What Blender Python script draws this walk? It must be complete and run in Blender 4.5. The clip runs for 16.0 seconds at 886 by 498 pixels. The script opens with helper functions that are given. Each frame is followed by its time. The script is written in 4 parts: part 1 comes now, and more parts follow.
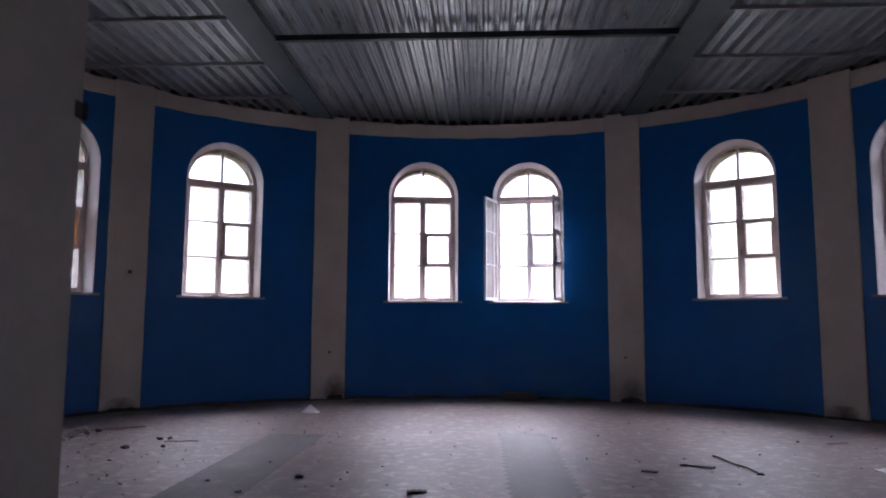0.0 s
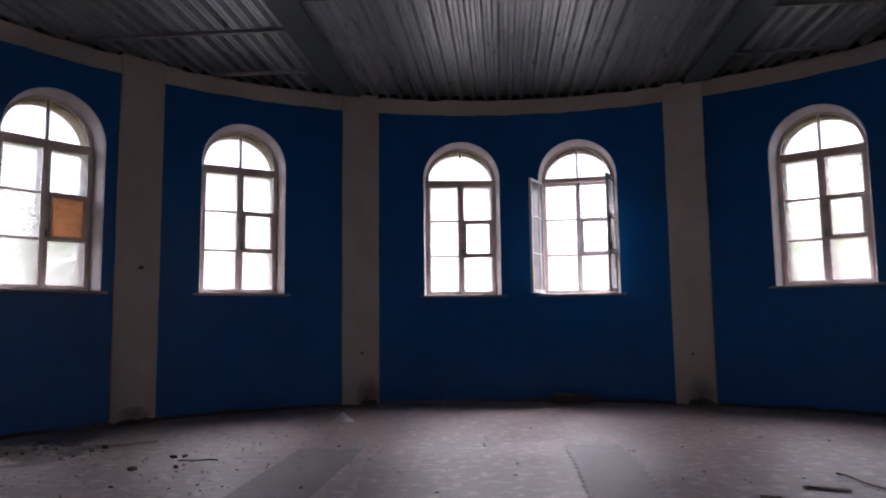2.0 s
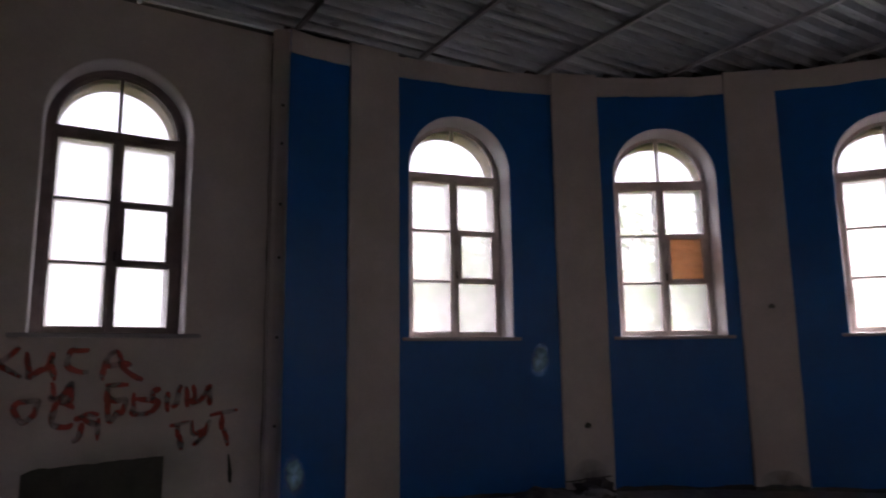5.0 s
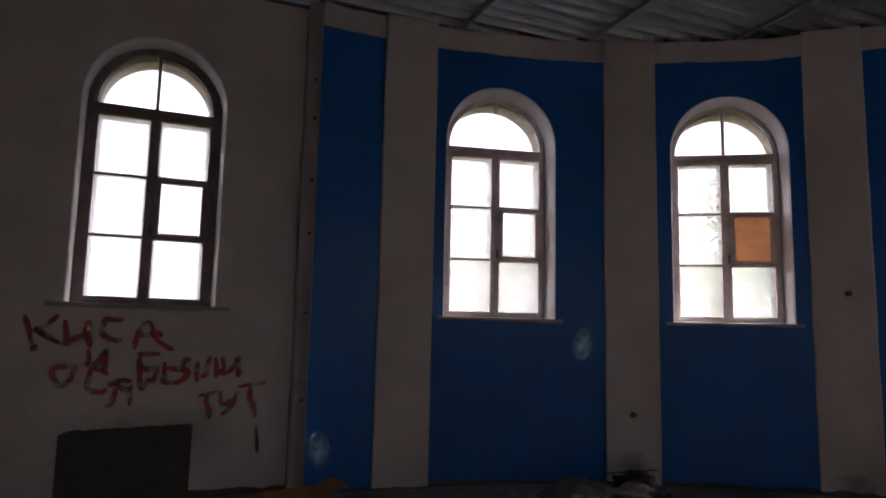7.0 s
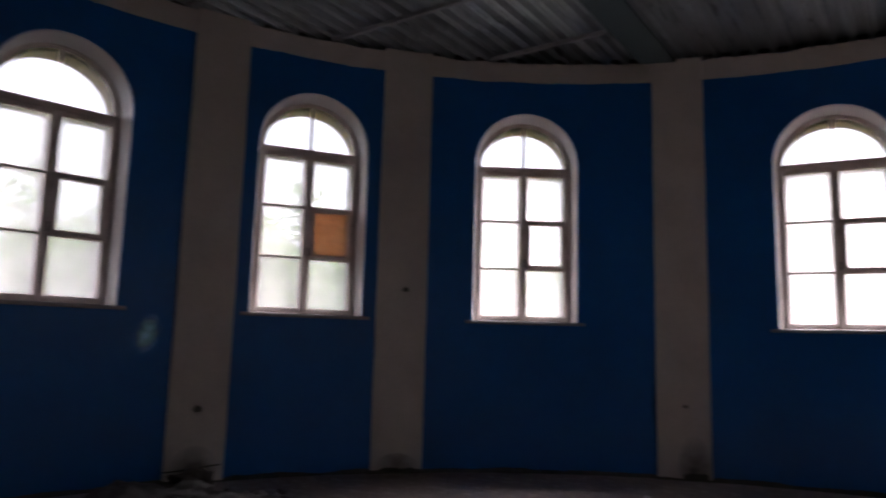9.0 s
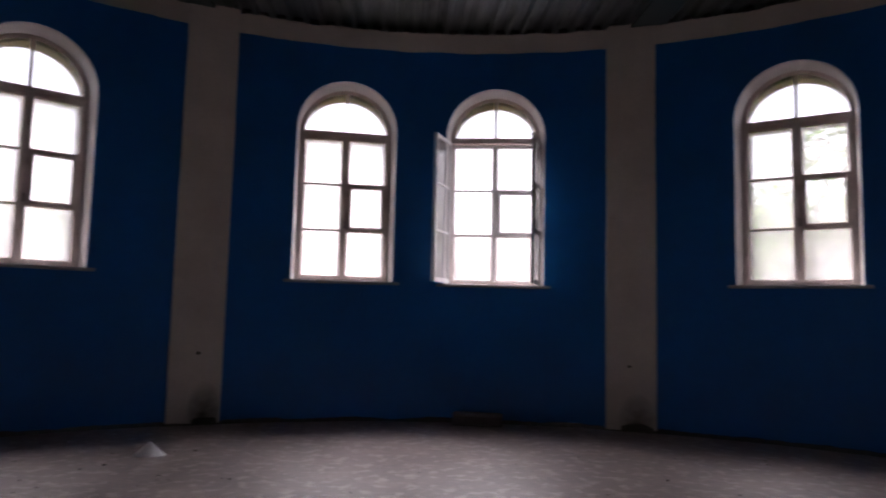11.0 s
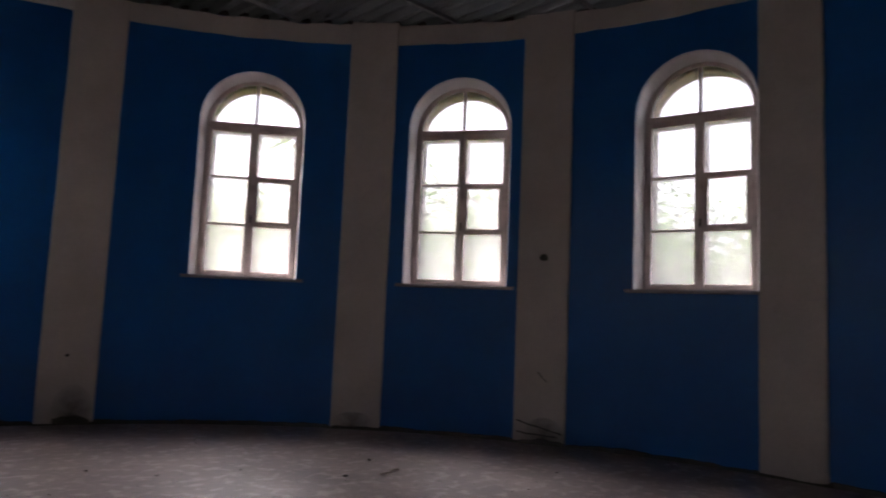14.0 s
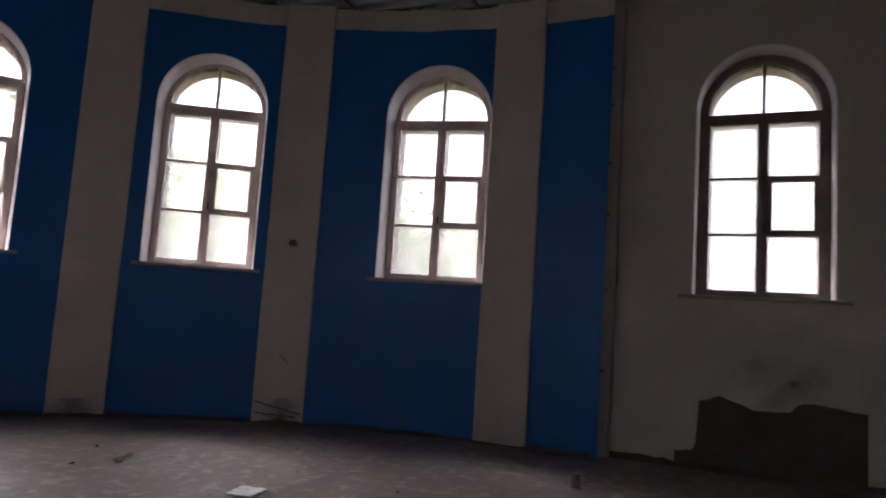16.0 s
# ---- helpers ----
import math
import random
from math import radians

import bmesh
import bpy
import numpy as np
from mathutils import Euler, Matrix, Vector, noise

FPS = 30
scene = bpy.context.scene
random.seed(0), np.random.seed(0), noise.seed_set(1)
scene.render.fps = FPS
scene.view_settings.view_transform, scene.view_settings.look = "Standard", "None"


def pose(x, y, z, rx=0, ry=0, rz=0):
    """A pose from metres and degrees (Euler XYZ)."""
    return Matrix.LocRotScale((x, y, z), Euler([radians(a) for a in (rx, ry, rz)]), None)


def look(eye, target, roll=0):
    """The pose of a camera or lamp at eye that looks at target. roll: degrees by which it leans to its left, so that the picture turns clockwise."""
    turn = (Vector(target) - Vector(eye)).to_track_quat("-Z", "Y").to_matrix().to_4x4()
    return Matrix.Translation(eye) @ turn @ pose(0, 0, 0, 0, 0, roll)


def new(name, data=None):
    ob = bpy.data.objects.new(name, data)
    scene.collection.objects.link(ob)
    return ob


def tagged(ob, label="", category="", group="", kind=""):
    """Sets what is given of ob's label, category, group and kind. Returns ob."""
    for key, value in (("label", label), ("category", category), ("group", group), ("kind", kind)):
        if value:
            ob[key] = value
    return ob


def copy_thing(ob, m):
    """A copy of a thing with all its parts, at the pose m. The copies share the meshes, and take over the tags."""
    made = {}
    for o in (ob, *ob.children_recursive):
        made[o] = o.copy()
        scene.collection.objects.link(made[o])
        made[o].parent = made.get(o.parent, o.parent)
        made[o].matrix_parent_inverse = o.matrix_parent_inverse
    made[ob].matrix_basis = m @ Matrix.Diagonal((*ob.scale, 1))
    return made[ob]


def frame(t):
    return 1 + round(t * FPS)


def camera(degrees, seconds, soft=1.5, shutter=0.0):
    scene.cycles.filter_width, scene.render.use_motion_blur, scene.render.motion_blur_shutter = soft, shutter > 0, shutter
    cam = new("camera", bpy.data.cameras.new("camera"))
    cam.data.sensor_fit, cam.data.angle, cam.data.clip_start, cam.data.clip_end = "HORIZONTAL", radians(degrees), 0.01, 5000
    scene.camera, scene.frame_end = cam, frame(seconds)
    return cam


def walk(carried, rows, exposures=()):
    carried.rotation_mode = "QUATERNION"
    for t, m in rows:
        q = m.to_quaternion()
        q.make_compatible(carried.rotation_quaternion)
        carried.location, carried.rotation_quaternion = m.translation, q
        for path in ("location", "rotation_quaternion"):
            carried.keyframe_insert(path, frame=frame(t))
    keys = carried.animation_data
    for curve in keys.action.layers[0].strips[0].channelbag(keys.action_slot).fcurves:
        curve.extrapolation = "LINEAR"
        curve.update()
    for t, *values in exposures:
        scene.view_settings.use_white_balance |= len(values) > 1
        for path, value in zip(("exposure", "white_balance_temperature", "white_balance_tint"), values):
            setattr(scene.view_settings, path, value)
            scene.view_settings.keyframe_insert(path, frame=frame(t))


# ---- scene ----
cam = camera(65.56, 16.0, soft=1.9, shutter=0.5)
# seconds, place of the eye, yaw, pitch, roll; the origin is the middle of the round wall, on the floor
ROWS = [
    (0.0, 0.084, -5.879, 1.451, 3.09, 6.07, -0.27),
    (0.5, -0.012, -5.585, 1.420, 3.04, 5.81, -0.10),
    (1.0, -0.120, -5.278, 1.403, 3.24, 5.55, 0.13),
    (1.5, -0.222, -4.953, 1.402, 3.91, 5.63, 0.30),
    (2.0, -0.322, -4.637, 1.419, 5.04, 5.91, 0.69),
    (2.5, -0.417, -4.323, 1.446, 9.00, 6.13, 1.21),
    (3.0, -0.435, -4.008, 1.471, 18.06, 6.45, 1.33),
    (3.5, -0.315, -3.832, 1.482, 29.69, 7.10, 1.18),
    (4.0, -0.278, -3.584, 1.521, 41.00, 7.80, 0.93),
    (4.5, -0.344, -3.311, 1.570, 50.92, 8.69, 0.88),
    (5.0, -0.382, -3.106, 1.616, 58.36, 9.19, 0.70),
    (5.2, -0.391, -3.026, 1.633, 60.45, 9.27, 0.58),
    (7.3, -0.208, -2.157, 1.649, 67.10, 7.24, -1.30),
    (7.5, -0.204, -2.108, 1.644, 65.12, 7.41, -1.61),
    (8.0, -0.174, -2.027, 1.627, 57.49, 7.81, -2.48),
    (8.5, -0.213, -1.934, 1.607, 46.38, 8.15, -2.17),
    (9.0, -0.305, -1.853, 1.581, 34.48, 7.82, -1.49),
    (9.5, -0.370, -1.768, 1.549, 23.49, 6.79, -1.32),
    (10.0, -0.338, -1.804, 1.505, 13.80, 5.42, -1.12),
    (10.2, -0.322, -1.818, 1.488, 10.10, 5.18, -1.19),
    (12.3, 0.068, -1.823, 1.451, -21.79, 5.28, -1.37),
    (12.5, 0.082, -1.853, 1.453, -24.57, 5.34, -1.41),
    (13.0, 0.105, -1.941, 1.456, -31.34, 5.49, -1.71),
    (13.5, 0.114, -2.048, 1.455, -37.78, 5.59, -2.18),
    (14.0, 0.111, -2.126, 1.457, -44.31, 5.76, -2.42),
    (14.5, 0.065, -2.170, 1.456, -50.89, 5.91, -2.65),
    (15.0, -0.072, -2.201, 1.444, -57.24, 5.98, -2.99),
    (15.5, -0.192, -2.167, 1.426, -62.62, 6.03, -3.47),
    (16.0, -0.295, -2.130, 1.407, -66.82, 5.92, -3.75),
]
EXPOSURES = [(0.0, 5.1, 5540, 25), (1.5, 4.74, 5790, 24), (3.0, 4.67, 5990, 23), (5.0, 4.78, 6140, 23), (7.5, 4.91, 6100, 21), (8.5, 4.64, 6040, 19), (10.0, 4.36, 6040, 22), (12.5, 4.46, 6140, 23), (14.5, 4.87, 6190, 20), (15.1, 5.06, 6140, 22), (16.0, 4.97, 6140, 22)]
walk(cam, [(t, pose(x, y, z, 90 + pitch, roll, yaw)) for t, x, y, z, yaw, pitch, roll in ROWS], EXPOSURES)

# ---- light: a bright overcast day outside ----
world = bpy.data.worlds.new("overcast_sky")
scene.world = world
world.use_nodes = True
wn, wl = world.node_tree.nodes, world.node_tree.links
wn.clear()
sky = wn.new("ShaderNodeTexSky")
sky.sky_type, sky.sun_disc = "NISHITA", False
sky.sun_elevation, sky.sun_rotation = radians(52), radians(4)
sky.air_density, sky.dust_density, sky.ozone_density = 1.0, 3.0, 1.0
pale = wn.new("ShaderNodeHueSaturation")
pale.inputs["Saturation"].default_value = 0.45
wbg, wout = wn.new("ShaderNodeBackground"), wn.new("ShaderNodeOutputWorld")
wbg.inputs["Strength"].default_value = 0.15
wl.new(sky.outputs[0], pale.inputs["Color"])
cloud_layer = wn.new("ShaderNodeMix")         # even cloud over the clear sky
cloud_layer.data_type = "RGBA"
cloud_layer.inputs["Factor"].default_value = 0.6
cloud_layer.inputs["B"].default_value = (5.6, 5.5, 5.5, 1)
wl.new(pale.outputs[0], cloud_layer.inputs["A"])
wl.new(cloud_layer.outputs["Result"], wbg.inputs["Color"])
wl.new(wbg.outputs[0], wout.inputs["Surface"])

sun = new("sun", bpy.data.lights.new("sun", "SUN"))
sun.data.energy, sun.data.angle, sun.data.color = 1.15, radians(60), (1.0, 0.95, 0.90)
sun.matrix_world = look((0, 0, 0), (-0.043, -0.614, -0.788))

# ---- materials ----


def material(name, base, rough=0.6, metal=0.0, spread=0.12, scale=3.0, fine=60.0, bump=0.15, stain=None, stain_amount=0.0, stain_scale=1.2,
             island=0.0, per_object=0.0, rough_spread=0.1, stretch=(1, 1, 1), spec=0.5, flecks=()):
    """A surface with variation at two scales, stains of a second colour and fine relief, in metres of the object."""
    m = bpy.data.materials.new(name)
    m.use_nodes = True
    n, l = m.node_tree.nodes, m.node_tree.links
    b = n["Principled BSDF"]
    co = n.new("ShaderNodeTexCoord")
    mp = n.new("ShaderNodeMapping")
    mp.inputs["Scale"].default_value = stretch
    l.new(co.outputs["Object"], mp.inputs["Vector"])

    def cloud(s, detail):
        t = n.new("ShaderNodeTexNoise")
        t.inputs["Scale"].default_value, t.inputs["Detail"].default_value = s, detail
        t.inputs["Roughness"].default_value = 0.62
        l.new(mp.outputs["Vector"], t.inputs["Vector"])
        return t.outputs["Fac"]

    big, small = cloud(scale, 5), cloud(fine, 4)
    mix = n.new("ShaderNodeMath")
    mix.operation = "MULTIPLY_ADD"
    mix.inputs[1].default_value = 0.35
    l.new(small, mix.inputs[0])
    l.new(big, mix.inputs[2])
    ramp = n.new("ShaderNodeMapRange")
    ramp.inputs["From Min"].default_value, ramp.inputs["From Max"].default_value = 0.35, 1.0
    ramp.inputs["To Min"].default_value, ramp.inputs["To Max"].default_value = 1 - spread * 1.6, 1 + spread
    l.new(mix.outputs[0], ramp.inputs["Value"])
    value = ramp.outputs[0]

    def shift(source, amount, value):
        r = n.new("ShaderNodeMapRange")
        r.inputs["To Min"].default_value, r.inputs["To Max"].default_value = 1 - amount, 1 + amount
        l.new(source, r.inputs["Value"])
        x = n.new("ShaderNodeMath")
        x.operation = "MULTIPLY"
        l.new(r.outputs[0], x.inputs[0])
        l.new(value, x.inputs[1])
        return x.outputs[0]

    if island:
        value = shift(n.new("ShaderNodeNewGeometry").outputs["Random Per Island"], island, value)
    if per_object:
        value = shift(n.new("ShaderNodeObjectInfo").outputs["Random"], per_object, value)
    hsv = n.new("ShaderNodeHueSaturation")
    hsv.inputs["Color"].default_value = (*base, 1)
    l.new(value, hsv.inputs["Value"])
    colour = hsv.outputs[0]
    if stain:
        patch = n.new("ShaderNodeMapRange")
        patch.inputs["From Min"].default_value, patch.inputs["From Max"].default_value = 0.46, 0.74
        patch.inputs["To Max"].default_value = stain_amount
        l.new(cloud(stain_scale, 7), patch.inputs["Value"])
        mc = n.new("ShaderNodeMix")
        mc.data_type = "RGBA"
        mc.inputs["B"].default_value = (*stain, 1)
        l.new(patch.outputs[0], mc.inputs["Factor"])
        l.new(colour, mc.inputs["A"])
        colour = mc.outputs["Result"]
    for fleck, amount, size, low, high in flecks:      # flakes and specks of another colour
        mask, over = n.new("ShaderNodeMapRange"), n.new("ShaderNodeMix")
        mask.inputs["From Min"].default_value, mask.inputs["From Max"].default_value, mask.inputs["To Max"].default_value = low, high, amount
        over.data_type = "RGBA"
        over.inputs["B"].default_value = (*fleck, 1)
        l.new(cloud(size, 6), mask.inputs["Value"])
        l.new(mask.outputs[0], over.inputs["Factor"])
        l.new(colour, over.inputs["A"])
        colour = over.outputs["Result"]
    l.new(colour, b.inputs["Base Color"])
    rr = n.new("ShaderNodeMapRange")
    rr.inputs["From Min"].default_value, rr.inputs["From Max"].default_value = 0.3, 0.7
    rr.inputs["To Min"].default_value, rr.inputs["To Max"].default_value = max(rough - rough_spread, 0.03), min(rough + rough_spread, 1)
    l.new(big, rr.inputs["Value"])
    l.new(rr.outputs[0], b.inputs["Roughness"])
    b.inputs["Metallic"].default_value = metal
    b.inputs["Specular IOR Level"].default_value = spec
    if bump:
        bp = n.new("ShaderNodeBump")
        bp.inputs["Strength"].default_value, bp.inputs["Distance"].default_value = bump, 0.02
        l.new(mix.outputs[0], bp.inputs["Height"])
        l.new(bp.outputs[0], b.inputs["Normal"])
    return m


BLUE = material("blue_gloss_paint", (0.003, 0.122, 0.38), 0.31, spread=0.13, scale=1.3, fine=12, bump=0.02, rough_spread=0.02, spec=0.4)
CREAM = material("cream_plaster", (0.60, 0.535, 0.475), 0.85, spread=0.13, scale=1.3, fine=26, bump=0.18,
                 stain=(0.40, 0.35, 0.29), stain_amount=0.45, stain_scale=0.8)
# the cream plaster again, with green light from the trees put into its colour
GREEN_LIT_PLASTER = material("green_lit_cream_plaster", (0.57, 0.54, 0.455), 0.85, spread=0.15, scale=1.1, fine=26, bump=0.18,
                         stain=(0.36, 0.335, 0.27), stain_amount=0.55, stain_scale=0.7)
WHITE_PLASTER = material("white_reveal_plaster", (0.62, 0.58, 0.57), 0.8, spread=0.08, scale=3, fine=40, bump=0.12,
                         stain=(0.55, 0.50, 0.46), stain_amount=0.4, stain_scale=2.5)
CONCRETE = material("dusty_concrete", (0.25, 0.202, 0.19), 0.38, spread=0.36, scale=2.2, fine=16, bump=0.03, rough_spread=0.08,
                    stain=(0.16, 0.134, 0.128), stain_amount=0.6, stain_scale=1.5, spec=0.3,
                    flecks=[((0.40, 0.335, 0.315), 0.75, 7.0, 0.52, 0.62), ((0.10, 0.085, 0.08), 0.7, 11.0, 0.60, 0.70), ((0.06, 0.05, 0.048), 0.8, 38.0, 0.66, 0.72)])
SCREED = material("smooth_grey_screed", (0.115, 0.106, 0.107), 0.55, spec=0.25, spread=0.25, scale=2, fine=20, bump=0.02, flecks=[((0.23, 0.205, 0.20), 0.5, 6.0, 0.56, 0.70)],
                  stain=(0.20, 0.178, 0.17), stain_amount=0.5, stain_scale=1.8)
STEEL_DECK = material("galvanised_steel", (0.47, 0.50, 0.505), 0.42, metal=0.8, spread=0.26, scale=2.2, fine=26, bump=0.05, island=0.16,
                      stain=(0.12, 0.115, 0.10), stain_amount=0.7, stain_scale=2.2, rough_spread=0.05, stretch=(3.4, 0.35, 1),
                      flecks=[((0.07, 0.068, 0.06), 0.75, 5.0, 0.60, 0.68)])
BEAM_PAINT = material("grey_green_beam_paint", (0.06, 0.085, 0.085), 0.55, spread=0.2, scale=2, fine=25, bump=0.1,
                      stain=(0.05, 0.06, 0.06), stain_amount=0.6)
PURLIN_STEEL = material("dull_purlin_steel", (0.36, 0.36, 0.36), 0.5, metal=0.2, spread=0.2, scale=3, fine=30, bump=0.08,
                        stain=(0.14, 0.09, 0.06), stain_amount=0.5)
FRAME_PAINT = material("dirty_white_frame_paint", (0.74, 0.63, 0.59), 0.5, spread=0.15, scale=4, fine=50, bump=0.12,
                       stain=(0.36, 0.27, 0.23), stain_amount=0.6, stain_scale=5)
# whiter copy of the frame paint, with daylight glare put into its colour
LIT_FRAME = material("lit_white_frame_paint", (0.84, 0.82, 0.82), 0.4, spread=0.08, scale=4, fine=50, bump=0.08,
                       stain=(0.6, 0.55, 0.52), stain_amount=0.4, stain_scale=5)
BROWN_FRAME = material("brown_frame_paint", (0.20, 0.15, 0.14), 0.55, spread=0.2, scale=4, fine=50, bump=0.12,
                       stain=(0.36, 0.31, 0.28), stain_amount=0.4, stain_scale=6)
SILL_PAINT = material("grey_sill_paint", (0.36, 0.34, 0.34), 0.5, spread=0.2, scale=4, fine=40, bump=0.1, stain=(0.2, 0.17, 0.15), stain_amount=0.6, stain_scale=4)
PLYWOOD = material("orange_brown_board", (0.56, 0.40, 0.27), 0.7, spread=0.3, scale=5, fine=60, bump=0.1, stretch=(1, 1, 2.5), stain=(0.62, 0.52, 0.42), stain_amount=0.6, stain_scale=3)
DARK_WALL = material("bare_dark_green_wall", (0.085, 0.085, 0.066), 0.85, spread=0.3, scale=4, fine=40, bump=0.4, stain=(0.07, 0.065, 0.05), stain_amount=0.5, stain_scale=3)
RED_SPRAY = material("red_spray_paint", (0.46, 0.075, 0.045), 0.6, spread=0.25, scale=8, fine=50, bump=0.05)
RUBBLE = material("plaster_rubble", (0.27, 0.25, 0.245), 0.9, spread=0.3, scale=6, fine=50, bump=0.3, per_object=0.35, island=0.4)
HEAP_DIRT = material("dark_rubble_dirt", (0.12, 0.11, 0.105), 0.95, spread=0.4, scale=5, fine=40, bump=0.5, stain=(0.24, 0.22, 0.21), stain_amount=0.8, stain_scale=4)
# debris colour, also used for the strip of shade above the walls
DARK_BIT_GAP = material("dark_debris_and_gap_shade", (0.085, 0.07, 0.065), 0.85, spread=0.3, scale=8, fine=60, bump=0.3, per_object=0.4)
WOOD_BIT = material("grey_splintered_wood", (0.30, 0.25, 0.21), 0.8, spread=0.25, scale=6, fine=50, bump=0.2, per_object=0.3, stretch=(8, 1, 1))
CRATE_WOOD = material("dirty_brown_crate_wood", (0.12, 0.105, 0.10), 0.85, spread=0.3, scale=5, fine=40, bump=0.3, stain=(0.06, 0.05, 0.045), stain_amount=0.7, stain_scale=5)
ORANGE_CARD = material("orange_brown_cardboard", (0.46, 0.20, 0.08), 0.75, spread=0.3, scale=7, fine=50, bump=0.2, stain=(0.12, 0.08, 0.05), stain_amount=0.7, stain_scale=6)
PAPER = material("dirty_white_paper", (0.82, 0.80, 0.80), 0.8, spread=0.12, scale=10, fine=60, bump=0.1)
DARK_METAL = material("dark_metal", (0.06, 0.055, 0.05), 0.5, metal=0.6, spread=0.2, scale=10, fine=60, bump=0.1)
BARK = material("bark", (0.13, 0.10, 0.075), 0.9, spread=0.3, scale=8, fine=40, bump=0.5)
GRASS = material("summer_grass", (0.11, 0.12, 0.06), 0.9, spread=0.3, scale=0.6, fine=12, bump=0.3)
OUTER = material("outer_render", (0.52, 0.40, 0.26), 0.9, spread=0.15, scale=1, fine=20, bump=0.2)
BRICK_RED = material("pinkish_brick_wall", (0.42, 0.22, 0.18), 0.85, spread=0.2, scale=2, fine=20, bump=0.2)


def leaf_material():
    m = bpy.data.materials.new("leaves")
    m.use_nodes = True
    n, l = m.node_tree.nodes, m.node_tree.links
    b = n["Principled BSDF"]
    b.inputs["Roughness"].default_value = 0.55
    geo, hsv = n.new("ShaderNodeNewGeometry"), n.new("ShaderNodeHueSaturation")
    r = n.new("ShaderNodeMapRange")
    r.inputs["To Min"].default_value, r.inputs["To Max"].default_value = 0.55, 1.5
    l.new(geo.outputs["Random Per Island"], r.inputs["Value"])
    l.new(r.outputs[0], hsv.inputs["Value"])
    hsv.inputs["Color"].default_value = (0.26, 0.42, 0.09, 1)
    tr, mix = n.new("ShaderNodeBsdfTranslucent"), n.new("ShaderNodeMixShader")
    mix.inputs[0].default_value = 0.5
    l.new(hsv.outputs[0], b.inputs["Base Color"])
    l.new(hsv.outputs[0], tr.inputs["Color"])
    l.new(b.outputs[0], mix.inputs[1])
    l.new(tr.outputs[0], mix.inputs[2])
    l.new(mix.outputs[0], n["Material Output"].inputs["Surface"])
    return m


def dusty_glass(name, dust, crust=0.0):
    """Pane tinted grey to dim the sky seen through it, with a film of dust that scatters the daylight behind it."""
    m = bpy.data.materials.new(name)
    m.use_nodes = True
    n, l = m.node_tree.nodes, m.node_tree.links
    n.remove(n["Principled BSDF"])
    clear, film, gloss = n.new("ShaderNodeBsdfTransparent"), n.new("ShaderNodeBsdfTranslucent"), n.new("ShaderNodeBsdfGlossy")
    # this grey only holds down the brightness of the view outside
    clear.inputs["Color"].default_value = (0.30, 0.30, 0.30, 1)
    film.inputs["Color"].default_value = (0.66, 0.625, 0.61, 1)
    gloss.inputs["Roughness"].default_value = 0.08
    co, cloud, rng = n.new("ShaderNodeTexCoord"), n.new("ShaderNodeTexNoise"), n.new("ShaderNodeMapRange")
    cloud.inputs["Scale"].default_value, cloud.inputs["Detail"].default_value = 2.5, 6
    rng.inputs["From Min"].default_value, rng.inputs["From Max"].default_value = 0.3, 0.7
    rng.inputs["To Min"].default_value, rng.inputs["To Max"].default_value = dust * 0.85, min(dust * 1.15, 0.95)
    l.new(co.outputs["Object"], cloud.inputs["Vector"])
    l.new(cloud.outputs["Fac"], rng.inputs["Value"])
    a, b, fr = n.new("ShaderNodeMixShader"), n.new("ShaderNodeMixShader"), n.new("ShaderNodeFresnel")
    fr.inputs["IOR"].default_value = 1.45
    l.new(rng.outputs[0], a.inputs[0])
    l.new(clear.outputs[0], a.inputs[1])
    pale_crust, layer = n.new("ShaderNodeBsdfDiffuse"), n.new("ShaderNodeMixShader")
    pale_crust.inputs["Color"].default_value = (0.55, 0.52, 0.50, 1)
    layer.inputs[0].default_value = crust
    l.new(film.outputs[0], layer.inputs[1])
    l.new(pale_crust.outputs[0], layer.inputs[2])
    l.new((layer if crust else film).outputs[0], a.inputs[2])
    l.new(fr.outputs[0], b.inputs[0])
    l.new(a.outputs[0], b.inputs[1])
    l.new(gloss.outputs[0], b.inputs[2])
    l.new(b.outputs[0], n["Material Output"].inputs["Surface"])
    return m


def backlit_board():
    """Thin fibreboard that lets a little daylight through."""
    n, l = PLYWOOD.node_tree.nodes, PLYWOOD.node_tree.links
    b, out = n["Principled BSDF"], n["Material Output"]
    tr, mix = n.new("ShaderNodeBsdfTranslucent"), n.new("ShaderNodeMixShader")
    tr.inputs["Color"].default_value = (0.52, 0.33, 0.20, 1)
    mix.inputs[0].default_value = 0.30
    l.new(b.outputs[0], mix.inputs[1])
    l.new(tr.outputs[0], mix.inputs[2])
    l.new(mix.outputs[0], out.inputs["Surface"])


